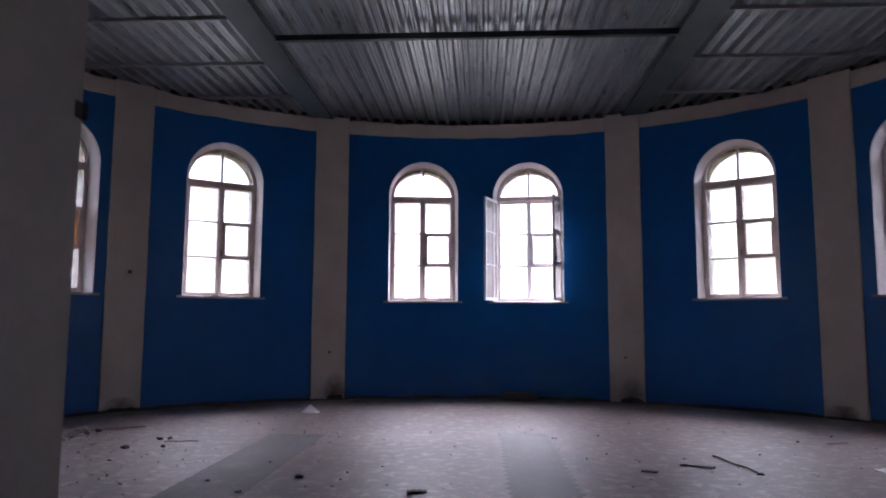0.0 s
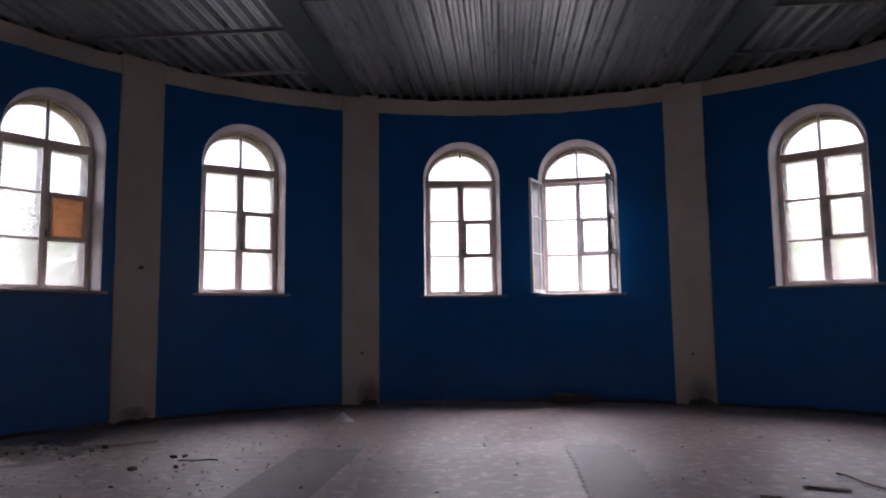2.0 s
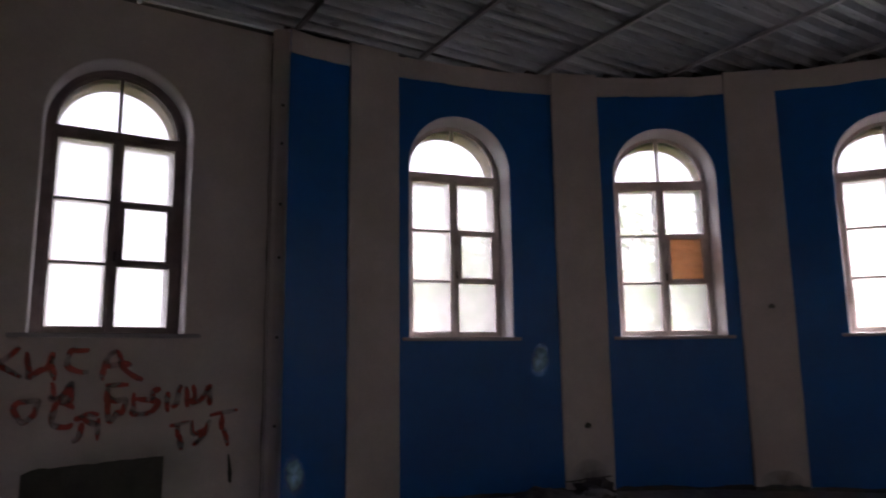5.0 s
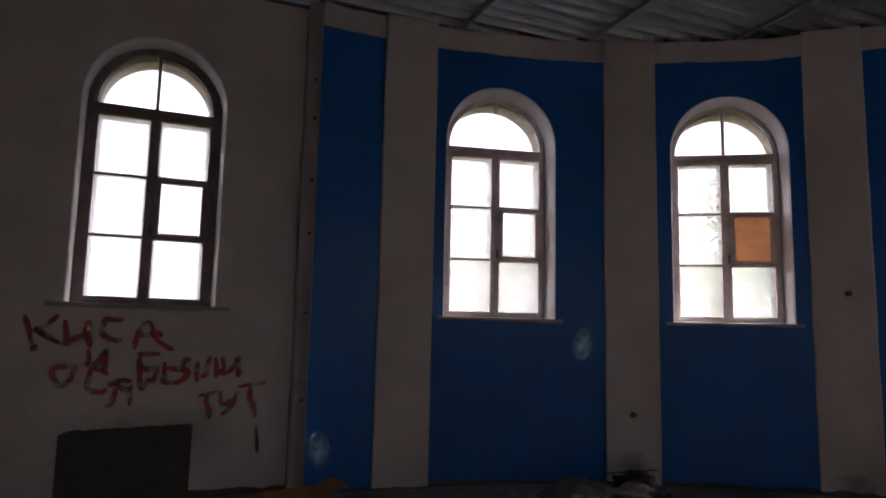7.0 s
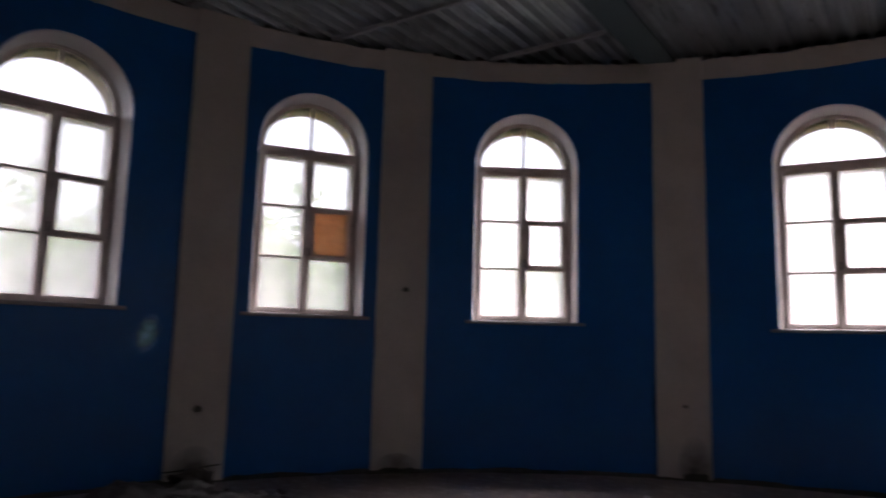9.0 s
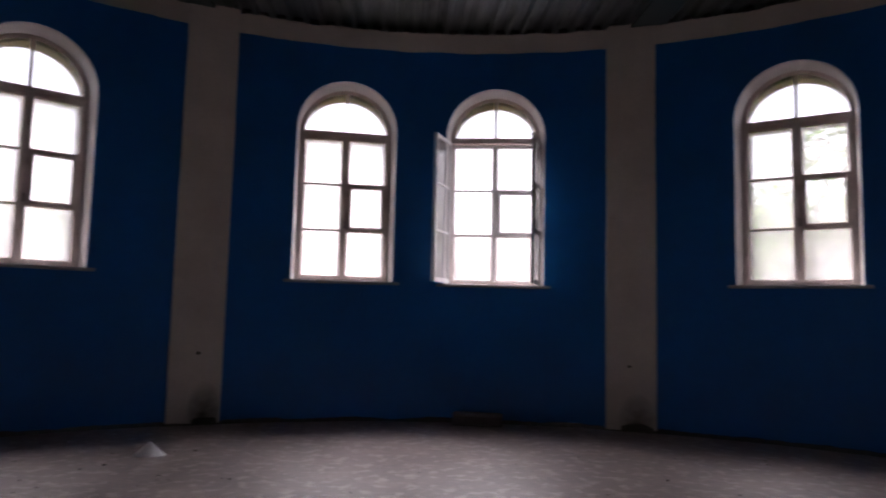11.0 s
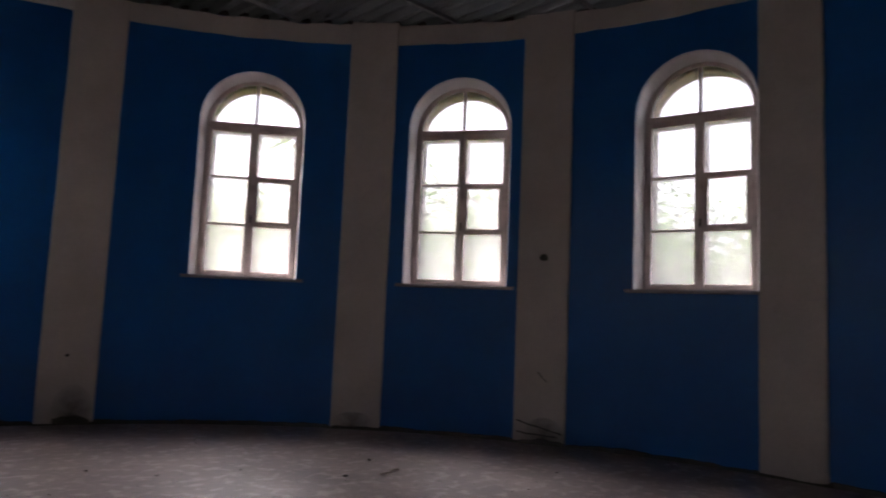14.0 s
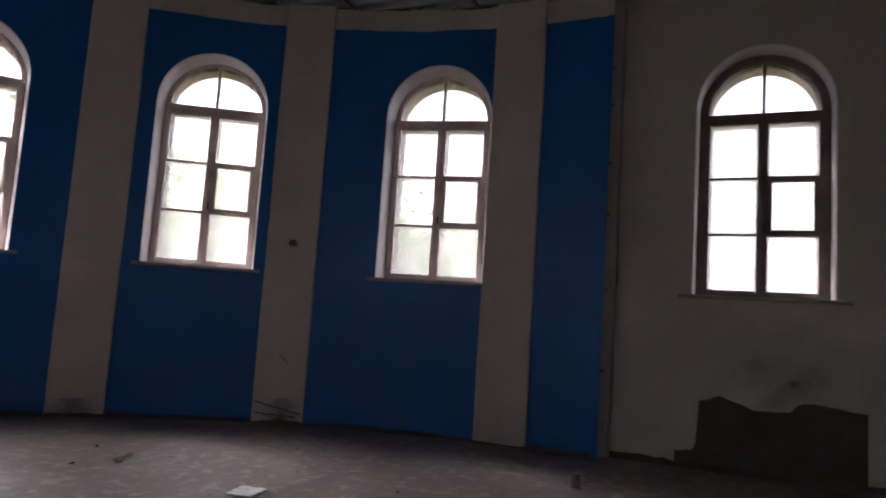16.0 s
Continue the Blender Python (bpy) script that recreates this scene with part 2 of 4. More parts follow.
def worn_through(m, size, low, high):
    """Lets the wall show where the paint is thin."""
    n, l = m.node_tree.nodes, m.node_tree.links
    co, cloud, rng = n.new("ShaderNodeTexCoord"), n.new("ShaderNodeTexNoise"), n.new("ShaderNodeMapRange")
    tr, mix = n.new("ShaderNodeBsdfTransparent"), n.new("ShaderNodeMixShader")
    cloud.inputs["Scale"].default_value, cloud.inputs["Detail"].default_value = size, 6
    rng.inputs["From Min"].default_value, rng.inputs["From Max"].default_value = 0.36, 0.56
    rng.inputs["To Min"].default_value, rng.inputs["To Max"].default_value = low, high
    l.new(co.outputs["Object"], cloud.inputs["Vector"])
    l.new(cloud.outputs["Fac"], rng.inputs["Value"])
    l.new(rng.outputs[0], mix.inputs[0])
    l.new(tr.outputs[0], mix.inputs[1])
    l.new(n["Principled BSDF"].outputs[0], mix.inputs[2])
    l.new(mix.outputs[0], n["Material Output"].inputs["Surface"])


worn_through(RED_SPRAY, 7.0, 0.25, 0.9)
backlit_board()
LEAVES = leaf_material()
GLASS = dusty_glass("dusty_glass", 0.34)
# dusty glass; its pale crust also stands for brightness on the open leaves
BRIGHT_DUSTY_GLASS = dusty_glass("bright_dusty_glass", 0.7, 0.6)
CLEANER_GLASS = dusty_glass("cleaner_glass", 0.2)
CLEAR_GLASS = dusty_glass("rain_washed_glass", 0.03)

def patch_material(name, base, gain_by, size_by, grain):
    """Patch with ragged, thinning edges."""
    m = material(name, base, 0.5, spread=0.3, scale=9, fine=40, bump=0.02)
    n, l = m.node_tree.nodes, m.node_tree.links
    co, grad, cloud, mul = n.new("ShaderNodeTexCoord"), n.new("ShaderNodeTexGradient"), n.new("ShaderNodeTexNoise"), n.new("ShaderNodeMath")
    size = n.new("ShaderNodeMapping")
    size.inputs["Scale"].default_value = size_by
    grad.gradient_type = "SPHERICAL"
    cloud.inputs["Scale"].default_value, cloud.inputs["Detail"].default_value = grain, 5
    mul.operation = "MULTIPLY"
    mul.use_clamp = True
    l.new(co.outputs["Object"], size.inputs["Vector"])
    l.new(size.outputs["Vector"], grad.inputs["Vector"])
    l.new(co.outputs["Object"], cloud.inputs["Vector"])
    l.new(grad.outputs["Fac"], mul.inputs[0])
    l.new(cloud.outputs["Fac"], mul.inputs[1])
    tr, mix = n.new("ShaderNodeBsdfTransparent"), n.new("ShaderNodeMixShader")
    gain = n.new("ShaderNodeMath")
    gain.operation, gain.use_clamp = "MULTIPLY", True
    gain.inputs[1].default_value = gain_by
    l.new(mul.outputs[0], gain.inputs[0])
    l.new(gain.outputs[0], mix.inputs[0])
    l.new(tr.outputs[0], mix.inputs[1])
    l.new(n["Principled BSDF"].outputs[0], mix.inputs[2])
    l.new(mix.outputs[0], n["Material Output"].inputs["Surface"])
    return m


# ---- helpers for shapes ----


def part(name, bm, mat, parent=None, label="", smooth=False):
    """Links a bmesh as one mesh object, under its thing when a parent is given."""
    bmesh.ops.recalc_face_normals(bm, faces=bm.faces)
    me = bpy.data.meshes.new(name)
    bm.to_mesh(me)
    bm.free()
    me.materials.append(mat)
    if smooth:
        for p in me.polygons:
            p.use_smooth = True
    ob = new(name, me)
    if parent:
        ob.parent = parent
    if label:
        ob["label"] = label
    return ob


def thing(name, m, label, category, group="", kind=""):
    ob = new(name)
    ob.matrix_world = m
    ob.empty_display_size = 0.1
    return tagged(ob, label, category, group, kind)


def box(bm, x0, x1, y0, y1, z0, z1, bevel=0.0):
    v = [bm.verts.new((x, y, z)) for z in (z0, z1) for y in (y0, y1) for x in (x0, x1)]
    fs = [bm.faces.new([v[i] for i in f]) for f in ((0, 2, 3, 1), (4, 5, 7, 6), (0, 1, 5, 4), (2, 6, 7, 3), (0, 4, 6, 2), (1, 3, 7, 5))]
    if bevel:
        edges = list({e for f in fs for e in f.edges})
        bmesh.ops.bevel(bm, geom=edges, offset=bevel, segments=1, affect="EDGES")
    return bm


def boxes(*args, bevel=0.0):
    bm = bmesh.new()
    for a in args:
        box(bm, *a, bevel=bevel)
    return bm


def sweep(bm, path, section, closed=False):
    """Quads between copies of a section along a path: rows of points already in place."""
    rows = [[bm.verts.new(p) for p in section(q)] for q in path]
    count = len(rows)
    for i in range(count if closed else count - 1):
        a, b = rows[i], rows[(i + 1) % count]
        for j in range(len(a) - 1):
            bm.faces.new((a[j], a[j + 1], b[j + 1], b[j]))
    return rows


def rough_lump(bm, cx, cy, cz, sx, sy, sz, seed, cuts=2, amount=0.35):
    made = bmesh.ops.create_icosphere(bm, subdivisions=cuts, radius=1.0)["verts"]
    for v in made:
        k = 1 + amount * noise.noise(v.co * 1.7 + Vector((seed * 3.1, seed, 0)))
        v.co = Vector((cx + v.co.x * sx * k, cy + v.co.y * sy * k, cz + max(v.co.z * k, -0.6) * sz))
    return bm


# ---- plan ----
R = 7.580               # round wall's inner face
THICK = 0.62
FRAME_Y = 0.23          # depth of the window frames' inner face in the reveal
Z_BLUE = 5.104          # top of the blue panels
Z_DECK = 5.44           # underside of the roof deck
Z_WALL = 5.37           # ragged top of the walls, under the deck's flutes
Z_SILL = 1.88
HALF = 0.685            # half the opening's width at the wall's face
HALF_OUT = 0.562        # half its width in the outer masonry
HALF_IN = 0.615         # half its width at the frame
Z_SPRING = 3.975
SPRINGS = [0.03, 0.0, 0.01, -0.045, -0.065, -0.015, -0.02, -0.01]   # how far each arch sits above the usual
RISES = [0.0, 0.0, 0.0, -0.03, -0.035, 0.0, 0.0, 0.0]                # and each sill
SIDE = 7.80             # flat side walls' inner faces
Y_BACK = -5.0          # wall behind, with the doorway
PILASTERS = [177.08, 156.34, 138.55, 111.47, 68.53, 41.96, 24.16, 3.21]
WINDOWS = [168.47, 147.45, 126.39, 97.83, 82.31, 53.78, 32.85, 10.81]
CORNERS = [185.14, -5.44]
SIDE_WINDOW_Y = -2.335
SIDE_LIFT = {-1: 0.045, 1: 0.005}
SIDE_RISE = {-1: 0.025, 1: -0.015}      # how far those windows sit above the usual


def rim(theta, r, z):
    a = radians(theta)
    return Vector((r * math.cos(a), r * math.sin(a), z))


def arch_top(u, half=HALF, spring=Z_SPRING):
    return spring + math.sqrt(max(half * half - u * u, 0.0))


def opening_profile(half, spring, sill, steps=28):
    pts = [(-half, sill)] + [(-half, sill + (spring - sill) * k / 6) for k in range(1, 6)]
    pts += [(-half * math.cos(math.pi * k / steps), spring + half * math.sin(math.pi * k / steps)) for k in range(steps + 1)]
    pts += [(half, sill + (spring - sill) * k / 6) for k in range(5, 0, -1)] + [(half, sill)]
    return pts


# splay of the reveal: how far the edge has drawn in, at which depth, with a rounded arris
SIDE_IN = 0.665         # and their frames fill more of the reveal
SIDE_HALF = 0.705       # the flat walls' openings are a little wider


def splay(half):
    d_in, d_out = half - (SIDE_IN if half == SIDE_HALF else HALF_IN), half - HALF_OUT
    return [(0.0, 0.0), (0.006, 0.004), (0.016, 0.016), (0.022, 0.035), (d_in - 0.006, FRAME_Y), (d_in, FRAME_Y + 0.115), (d_out, FRAME_Y + 0.12), (d_out, THICK)]


def reveal(bm, place, lift=0.0, rise=0.0, material_index=1, wide=HALF):
    """The inside faces of one opening; place(u, depth, z) gives points of the wall."""
    rings = []
    for inset, depth in splay(wide):
        half = wide - inset
        rings.append([bm.verts.new(place(u, depth, z)) for u, z in opening_profile(half, Z_SPRING + lift, Z_SILL + rise + inset * 0.3)])
    for n_ring, (a, b) in enumerate(zip(rings, rings[1:])):
        index = material_index if n_ring < len(rings) - 3 else material_index + 1
        for i in range(len(a) - 1):
            bm.faces.new((a[i], a[i + 1], b[i + 1], b[i])).material_index = index
        bm.faces.new((a[-1], a[0], b[0], b[-1])).material_index = index


def wall_with_windows(bm, us, centres, place, half_in, z_top, lifts, rises, wide=HALF):
    """Inner and outer faces as upright strips at the stations us; strips within an opening stop at its sill and arch."""
    for depth, half, spring in ((0.0, wide, Z_SPRING), (THICK, half_in, Z_SPRING)):
        for a, b in zip(us, us[1:]):
            mid = (a + b) / 2
            hole, lift, rise = next(((c, g, q) for c, g, q in zip(centres, lifts, rises) if abs(mid - c) < half), (None, 0, 0))
            spans = [(0, 0, z_top, z_top)]
            if hole is not None:
                spans = [(0, 0, Z_SILL + rise, Z_SILL + rise), (arch_top(a - hole, half, spring + lift), arch_top(b - hole, half, spring + lift), z_top, z_top)]
            for lo_a, lo_b, hi_b, hi_a in spans:
                bm.faces.new([bm.verts.new(place(*q)) for q in ((a, depth, lo_a), (b, depth, lo_b), (b, depth, hi_b), (a, depth, hi_a))])


def stations(lo, hi, centres, step, wide=HALF):
    us = {round(lo + (hi - lo) * k / max(1, round((hi - lo) / step)), 5) for k in range(max(1, round((hi - lo) / step)) + 1)}
    for c in centres:
        for half in (wide, HALF_OUT):
            us |= {round(c - half * math.cos(math.pi * k / 28), 5) for k in range(29)}
    return sorted(us)


# round wall: stations run along its arc, in metres from the axis, to the right
def on_arc(u, depth, z):
    a = math.pi / 2 - u / R
    return ((R + depth) * math.cos(a), (R + depth) * math.sin(a), z)


def arc_u(theta):
    return radians(90 - theta) * R


centres = [arc_u(t) for t in WINDOWS]
bm = bmesh.new()
wall_with_windows(bm, stations(arc_u(CORNERS[0]), arc_u(CORNERS[1]), centres, 0.12), centres, on_arc, HALF_OUT, Z_WALL, SPRINGS, RISES)
for c, lift, rise in zip(centres, SPRINGS, RISES):
    reveal(bm, lambda u, d, z: on_arc(c + u, d, z), lift, rise)
bmesh.ops.remove_doubles(bm, verts=bm.verts, dist=0.0004)
wall = part("wall_north", bm, BLUE)
wall.data.materials.append(WHITE_PLASTER)
wall.data.materials.append(OUTER)
tagged(wall, "curved wall painted glossy dark blue between cream pilasters", "wall", kind="structure")

# cream band above the blue panels, with a hand-painted, uneven lower edge
bm = bmesh.new()
edge = []
for k in range(401):
    u = arc_u(CORNERS[0]) + (arc_u(CORNERS[1]) - arc_u(CORNERS[0])) * k / 400
    low = Z_BLUE + 0.016 * noise.noise((u * 2.3, 0, 0)) + 0.008 * noise.noise((u * 9.0, 4, 0))
    top = Z_WALL + 0.004 + 0.022 * noise.noise((u * 2.9, 7, 0)) + 0.014 * noise.noise((u * 11.0, 9, 0))
    edge.append((u, low, top))
sweep(bm, edge, lambda q: [on_arc(q[0], 0.002, q[1]), on_arc(q[0], -0.012, q[1] + 0.004), on_arc(q[0], -0.014, q[2]), on_arc(q[0], 0.05, q[2] + 0.012), on_arc(q[0], THICK, q[2] + 0.012)])
tagged(part("trim", bm, CREAM), "cream plaster band above the blue wall panels", "wall band", kind="structure")

# added dark strip standing for the shade under the deck; it also blocks daylight
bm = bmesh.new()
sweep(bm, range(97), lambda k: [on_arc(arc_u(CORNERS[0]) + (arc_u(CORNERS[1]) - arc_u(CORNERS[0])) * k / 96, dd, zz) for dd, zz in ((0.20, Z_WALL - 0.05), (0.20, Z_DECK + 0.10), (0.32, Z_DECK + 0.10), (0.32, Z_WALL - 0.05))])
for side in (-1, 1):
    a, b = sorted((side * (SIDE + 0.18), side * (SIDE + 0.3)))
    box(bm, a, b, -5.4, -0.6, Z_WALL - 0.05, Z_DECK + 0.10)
tagged(part("wall_filler", bm, DARK_BIT_GAP), "added dark strip standing for the shade between wall top and roof deck", "filler", kind="structure")

# pilasters
for theta in PILASTERS:
    bm = bmesh.new()
    half = radians(2.42) * R
    rnd = random.Random(round(theta * 10))
    heights = [0.0 + (Z_WALL + 0.035) * k / 44 for k in range(45)]

    def outline(z):
        wob = 0.006 * noise.noise((z * 1.9, theta, 0)) + 0.003 * noise.noise((z * 8, theta, 3))
        wob2 = 0.006 * noise.noise((z * 1.9, theta, 7)) + 0.003 * noise.noise((z * 8, theta, 9))
        c = arc_u(theta)
        return [on_arc(c - half + wob, 0.01, z), on_arc(c - half + wob, -0.022, z), on_arc(c - half + wob + 0.012, -0.034, z),
                on_arc(c - half * 0.33, -0.034 + 0.003 * noise.noise((z * 2, theta, 1)), z), on_arc(c + half * 0.33, -0.034 + 0.003 * noise.noise((z * 2, theta, 2)), z),
                on_arc(c + half + wob2 - 0.012, -0.034, z), on_arc(c + half + wob2, -0.022, z), on_arc(c + half + wob2, 0.01, z)]
    top_row = sweep(bm, heights, outline)[-1]
    bm.faces.new(top_row)
    pil = part("pilaster", bm, CREAM)
    tagged(pil, "cream plastered flat pilaster on the blue wall", "pilaster", "pilasters of the round wall", "structure")

# flat side walls
for side, name in ((-1, "wall_west"), (1, "wall_east")):
    y_join = rim(CORNERS[0], R, 0).y
    def on_side(u, depth, z, side=side):
        return (side * (SIDE + depth), u, z)
    bm = bmesh.new()
    cs = [SIDE_WINDOW_Y]
    wall_with_windows(bm, stations(Y_BACK - 0.45, y_join + 0.02, cs, 0.3, SIDE_HALF), cs, on_side, HALF_OUT, Z_WALL, [SIDE_LIFT[side]], [SIDE_RISE[side]], SIDE_HALF)
    reveal(bm, lambda u, d, z: on_side(cs[0] + u, d, z), SIDE_LIFT[side], SIDE_RISE[side], 1, SIDE_HALF)
    bmesh.ops.remove_doubles(bm, verts=bm.verts, dist=0.0004)
    w = part(name, bm, CREAM if side < 0 else GREEN_LIT_PLASTER)
    w.data.materials.append(WHITE_PLASTER)
    w.data.materials.append(OUTER)
    tagged(w, "flat cream plastered side wall with one arched window", "wall", kind="structure")

# wall behind with a wide doorway, and the passage from which one comes
bm = boxes((-8.3, -0.575, Y_BACK - 0.02, -4.803, 0, Z_DECK), (1.25, 8.3, Y_BACK - 0.02, -4.803, 0, Z_DECK), (-0.575, 1.25, Y_BACK - 0.02, -4.803, 3.4, Z_DECK))
tagged(part("wall_south", bm, CREAM), "cream plastered wall with a wide doorway", "wall", kind="structure")
bm = boxes((-2.3, -2.1, -9.2, Y_BACK - 0.02, 0, 3.6), (2.1, 2.3, -9.2, Y_BACK - 0.02, 0, 3.6), (-2.3, 2.3, -9.4, -9.2, 0, 3.6))
tagged(part("wall_passage", bm, CREAM), "cream plastered passage walls", "wall", kind="structure")
tagged(part("ceiling_passage", boxes((-2.3, 2.3, -9.4, Y_BACK - 0.02, 3.6, 3.8)), CREAM), "plain cream passage ceiling", "ceiling", kind="structure")

# floor
bm = bmesh.new()
N = 90
grid = [[bm.verts.new((-8.3 + 16.6 * i / N, -9.4 + 17.6 * j / N, 0.003 * noise.noise((i * 0.35, j * 0.35, 0)) - 0.002)) for i in range(N + 1)] for j in range(N + 1)]
for j in range(N):
    for i in range(N):
        x, y = grid[j][i].co.x, grid[j][i].co.y
        if y < 0.2 or math.hypot(x + 0.09, y + 0.09) < R + 0.42:
            bm.faces.new((grid[j][i], grid[j][i + 1], grid[j + 1][i + 1], grid[j + 1][i]))
tagged(part("floor", bm, CONCRETE, smooth=True), "dusty worn grey concrete floor with traces of lifted tiles", "floor", kind="structure")

# ---- roof deck, beams, purlins ----
PITCH, RIB = 0.22, 0.085


def deck():
    bm = bmesh.new()
    half_width, y0 = 8.3, -9.4
    sheets = int(2 * half_width / (PITCH * 4)) + 1
    for s in range(sheets):
        x_start = -half_width + s * PITCH * 4
        rnd = random.Random(40 + s)
        ends = [y0, -4.1 + rnd.uniform(-0.2, 0.2), 0.4 + rnd.uniform(-0.2, 0.2), 4.9 + rnd.uniform(-0.2, 0.2), 9.0]
        for part_no, (ya, yb) in enumerate(zip(ends, ends[1:])):
            profile = []
            for k in range(4):
                x = x_start + k * PITCH
                profile += [(x + PITCH * a, h) for a, h in ((0, 0), (0.07, 0), (0.10, 0.012), (0.13, 0), (0.24, 0), (0.38, RIB), (0.55, RIB), (0.60, RIB - 0.014), (0.65, RIB), (0.86, RIB))]
            profile.append((x_start + 4 * PITCH, 0.0))
            if s % 2 == 0:
                profile.append((x_start + 4 * PITCH + PITCH * 0.2, 0.0))
            lift = 0.0025 * ((s + part_no) % 2) + 0.004 * part_no % 0.008
            rows = []
            for k in range(7):
                row = []
                for x, z in profile:
                    wall_y = math.sqrt(max((R + 0.46) ** 2 - x * x, 0)) if abs(x) < R + 0.4 else -0.2
                    y = min(ya + (yb + 0.06 - ya) * k / 6, max(wall_y, -0.2))
                    row.append(bm.verts.new((x, y, Z_DECK + z + lift + 0.004 * noise.noise((x * 2, y * 0.9, s)))))
                rows.append(row)
            for a, b in zip(rows, rows[1:]):
                for i in range(len(a) - 1):
                    if max(a[i].co.y, a[i + 1].co.y) < max(b[i].co.y, b[i + 1].co.y) - 1e-4:
                        bm.faces.new((a[i], a[i + 1], b[i + 1], b[i]))
    return bm


tagged(part("ceiling", deck(), STEEL_DECK), "corrugated galvanised steel roof deck, stained and patchy", "ceiling", kind="structure")
roof = bmesh.new()
pts = [(-8.3, -9.4), (8.3, -9.4), (8.3, -0.3)] + [tuple(rim(-2 + 184 * k / 40, R + THICK, 0))[:2] for k in range(41)] + [(-8.3, -0.3)]
roof.faces.new([roof.verts.new((x, y, Z_DECK + RIB + 0.03)) for x, y in pts])
# unseen eave, added to keep the high sky's light off the floor
eave = bmesh.new()
sweep(eave, range(49), lambda k: [rim(-5 + 190 * k / 48, rr, zz) for rr, zz in ((R + THICK - 0.06, 5.40), (R + THICK + 0.75, 5.40), (R + THICK + 0.75, 5.56), (R + THICK - 0.06, 5.56))])
for side in (-1, 1):
    a, b = sorted((side * (SIDE + THICK - 0.02), side * (SIDE + THICK + 0.7)))
    box(eave, a, b, -9.4, -0.75, 5.40, 5.56)
tagged(part("roof_eave", eave, OUTER), "unseen eave added outside to block the high sky", "eave", kind="structure")
tagged(part("roof", roof, OUTER), "flat roof covering above the steel deck", "roof", kind="structure")

for x in (-2.98, 2.98):
    y_end = math.sqrt(R * R - x * x) + 0.05
    beam = thing("roof_beam", pose(x, 0, 0), "wide dark grey-green steel roof beam under the deck", "beam", "roof beams")
    part("bottom_flange", boxes((-0.215, 0.215, -4.75, y_end, 5.36, 5.385), bevel=0.004), BEAM_PAINT, beam)
    part("web", boxes((-0.16, -0.13, -4.75, y_end, 5.385, Z_DECK - 0.001), (0.13, 0.16, -4.75, y_end, 5.385, Z_DECK - 0.001)), BEAM_PAINT, beam)


def purlin(x0, x1, y, size, mat=PURLIN_STEEL):
    bm = boxes((x0, x1, y - size / 2, y + size / 2, Z_DECK - 0.012 - size, Z_DECK - 0.006 - size + 0.0), (x0, x1, y - size / 2, y - size / 2 + 0.006, Z_DECK - size - 0.006, Z_DECK - 0.003),
               (x0, x1, y + size / 2 - 0.006, y + size / 2, Z_DECK - size - 0.006, Z_DECK - 0.003))
    ob = part("purlin", bm, mat)
    return tagged(ob, "thin steel purlin carrying the roof deck", "purlin", "purlins", "structure")


for y in (-3.9, -2.25, -0.6, 1.02, 2.62, 4.22, 5.8):
    reach = math.sqrt(R * R - y * y) if y > 0 else SIDE
    for side in (-1, 1):
        a, b = sorted((side * 3.145, side * (reach + 0.02)))
        if b - a > 0.3:
            purlin(a, b, y, 0.042)
for y in (-3.3, 0.0, 3.28):
    purlin(-2.815, 2.815, y, 0.075, BEAM_PAINT)

# ---- windows ----


def arch_ring(bm, half, width, spring, y0, y1, z_low, steps=24):
    """A frame along the jambs and round the arch, of that width, from depth y0 to y1."""
    def outline(h):
        return [(-h, z_low)] + [(-h * math.cos(math.pi * k / steps), spring + h * math.sin(math.pi * k / steps)) for k in range(steps + 1)] + [(h, z_low)]
    o, i = outline(half), outline(half - width)
    rows = [[bm.verts.new(p) for p in ((a[0], y0, a[1]), (b[0], y0, b[1]), (b[0], y1, b[1]), (a[0], y1, a[1]))] for a, b in zip(o, i)]
    for r, s in zip(rows, rows[1:]):
        for j in range(4):
            bm.faces.new((r[j], r[(j + 1) % 4], s[(j + 1) % 4], s[j]))
    bm.faces.new(rows[0])
    bm.faces.new(rows[-1][::-1])
    return bm


Z_TRANSOM = 3.905       # underside of the transom
Z_GLASS = 1.965         # foot of the casements' glass
MUNTINS = (2.595, 3.235)


def pane(parent, name, x0, x1, z0, z1, y, mat=None):
    ob = part(name, boxes((x0, x1, y, y + 0.004, z0, z1)), mat or GLASS, parent)
    ob.visible_shadow = False
    return ob


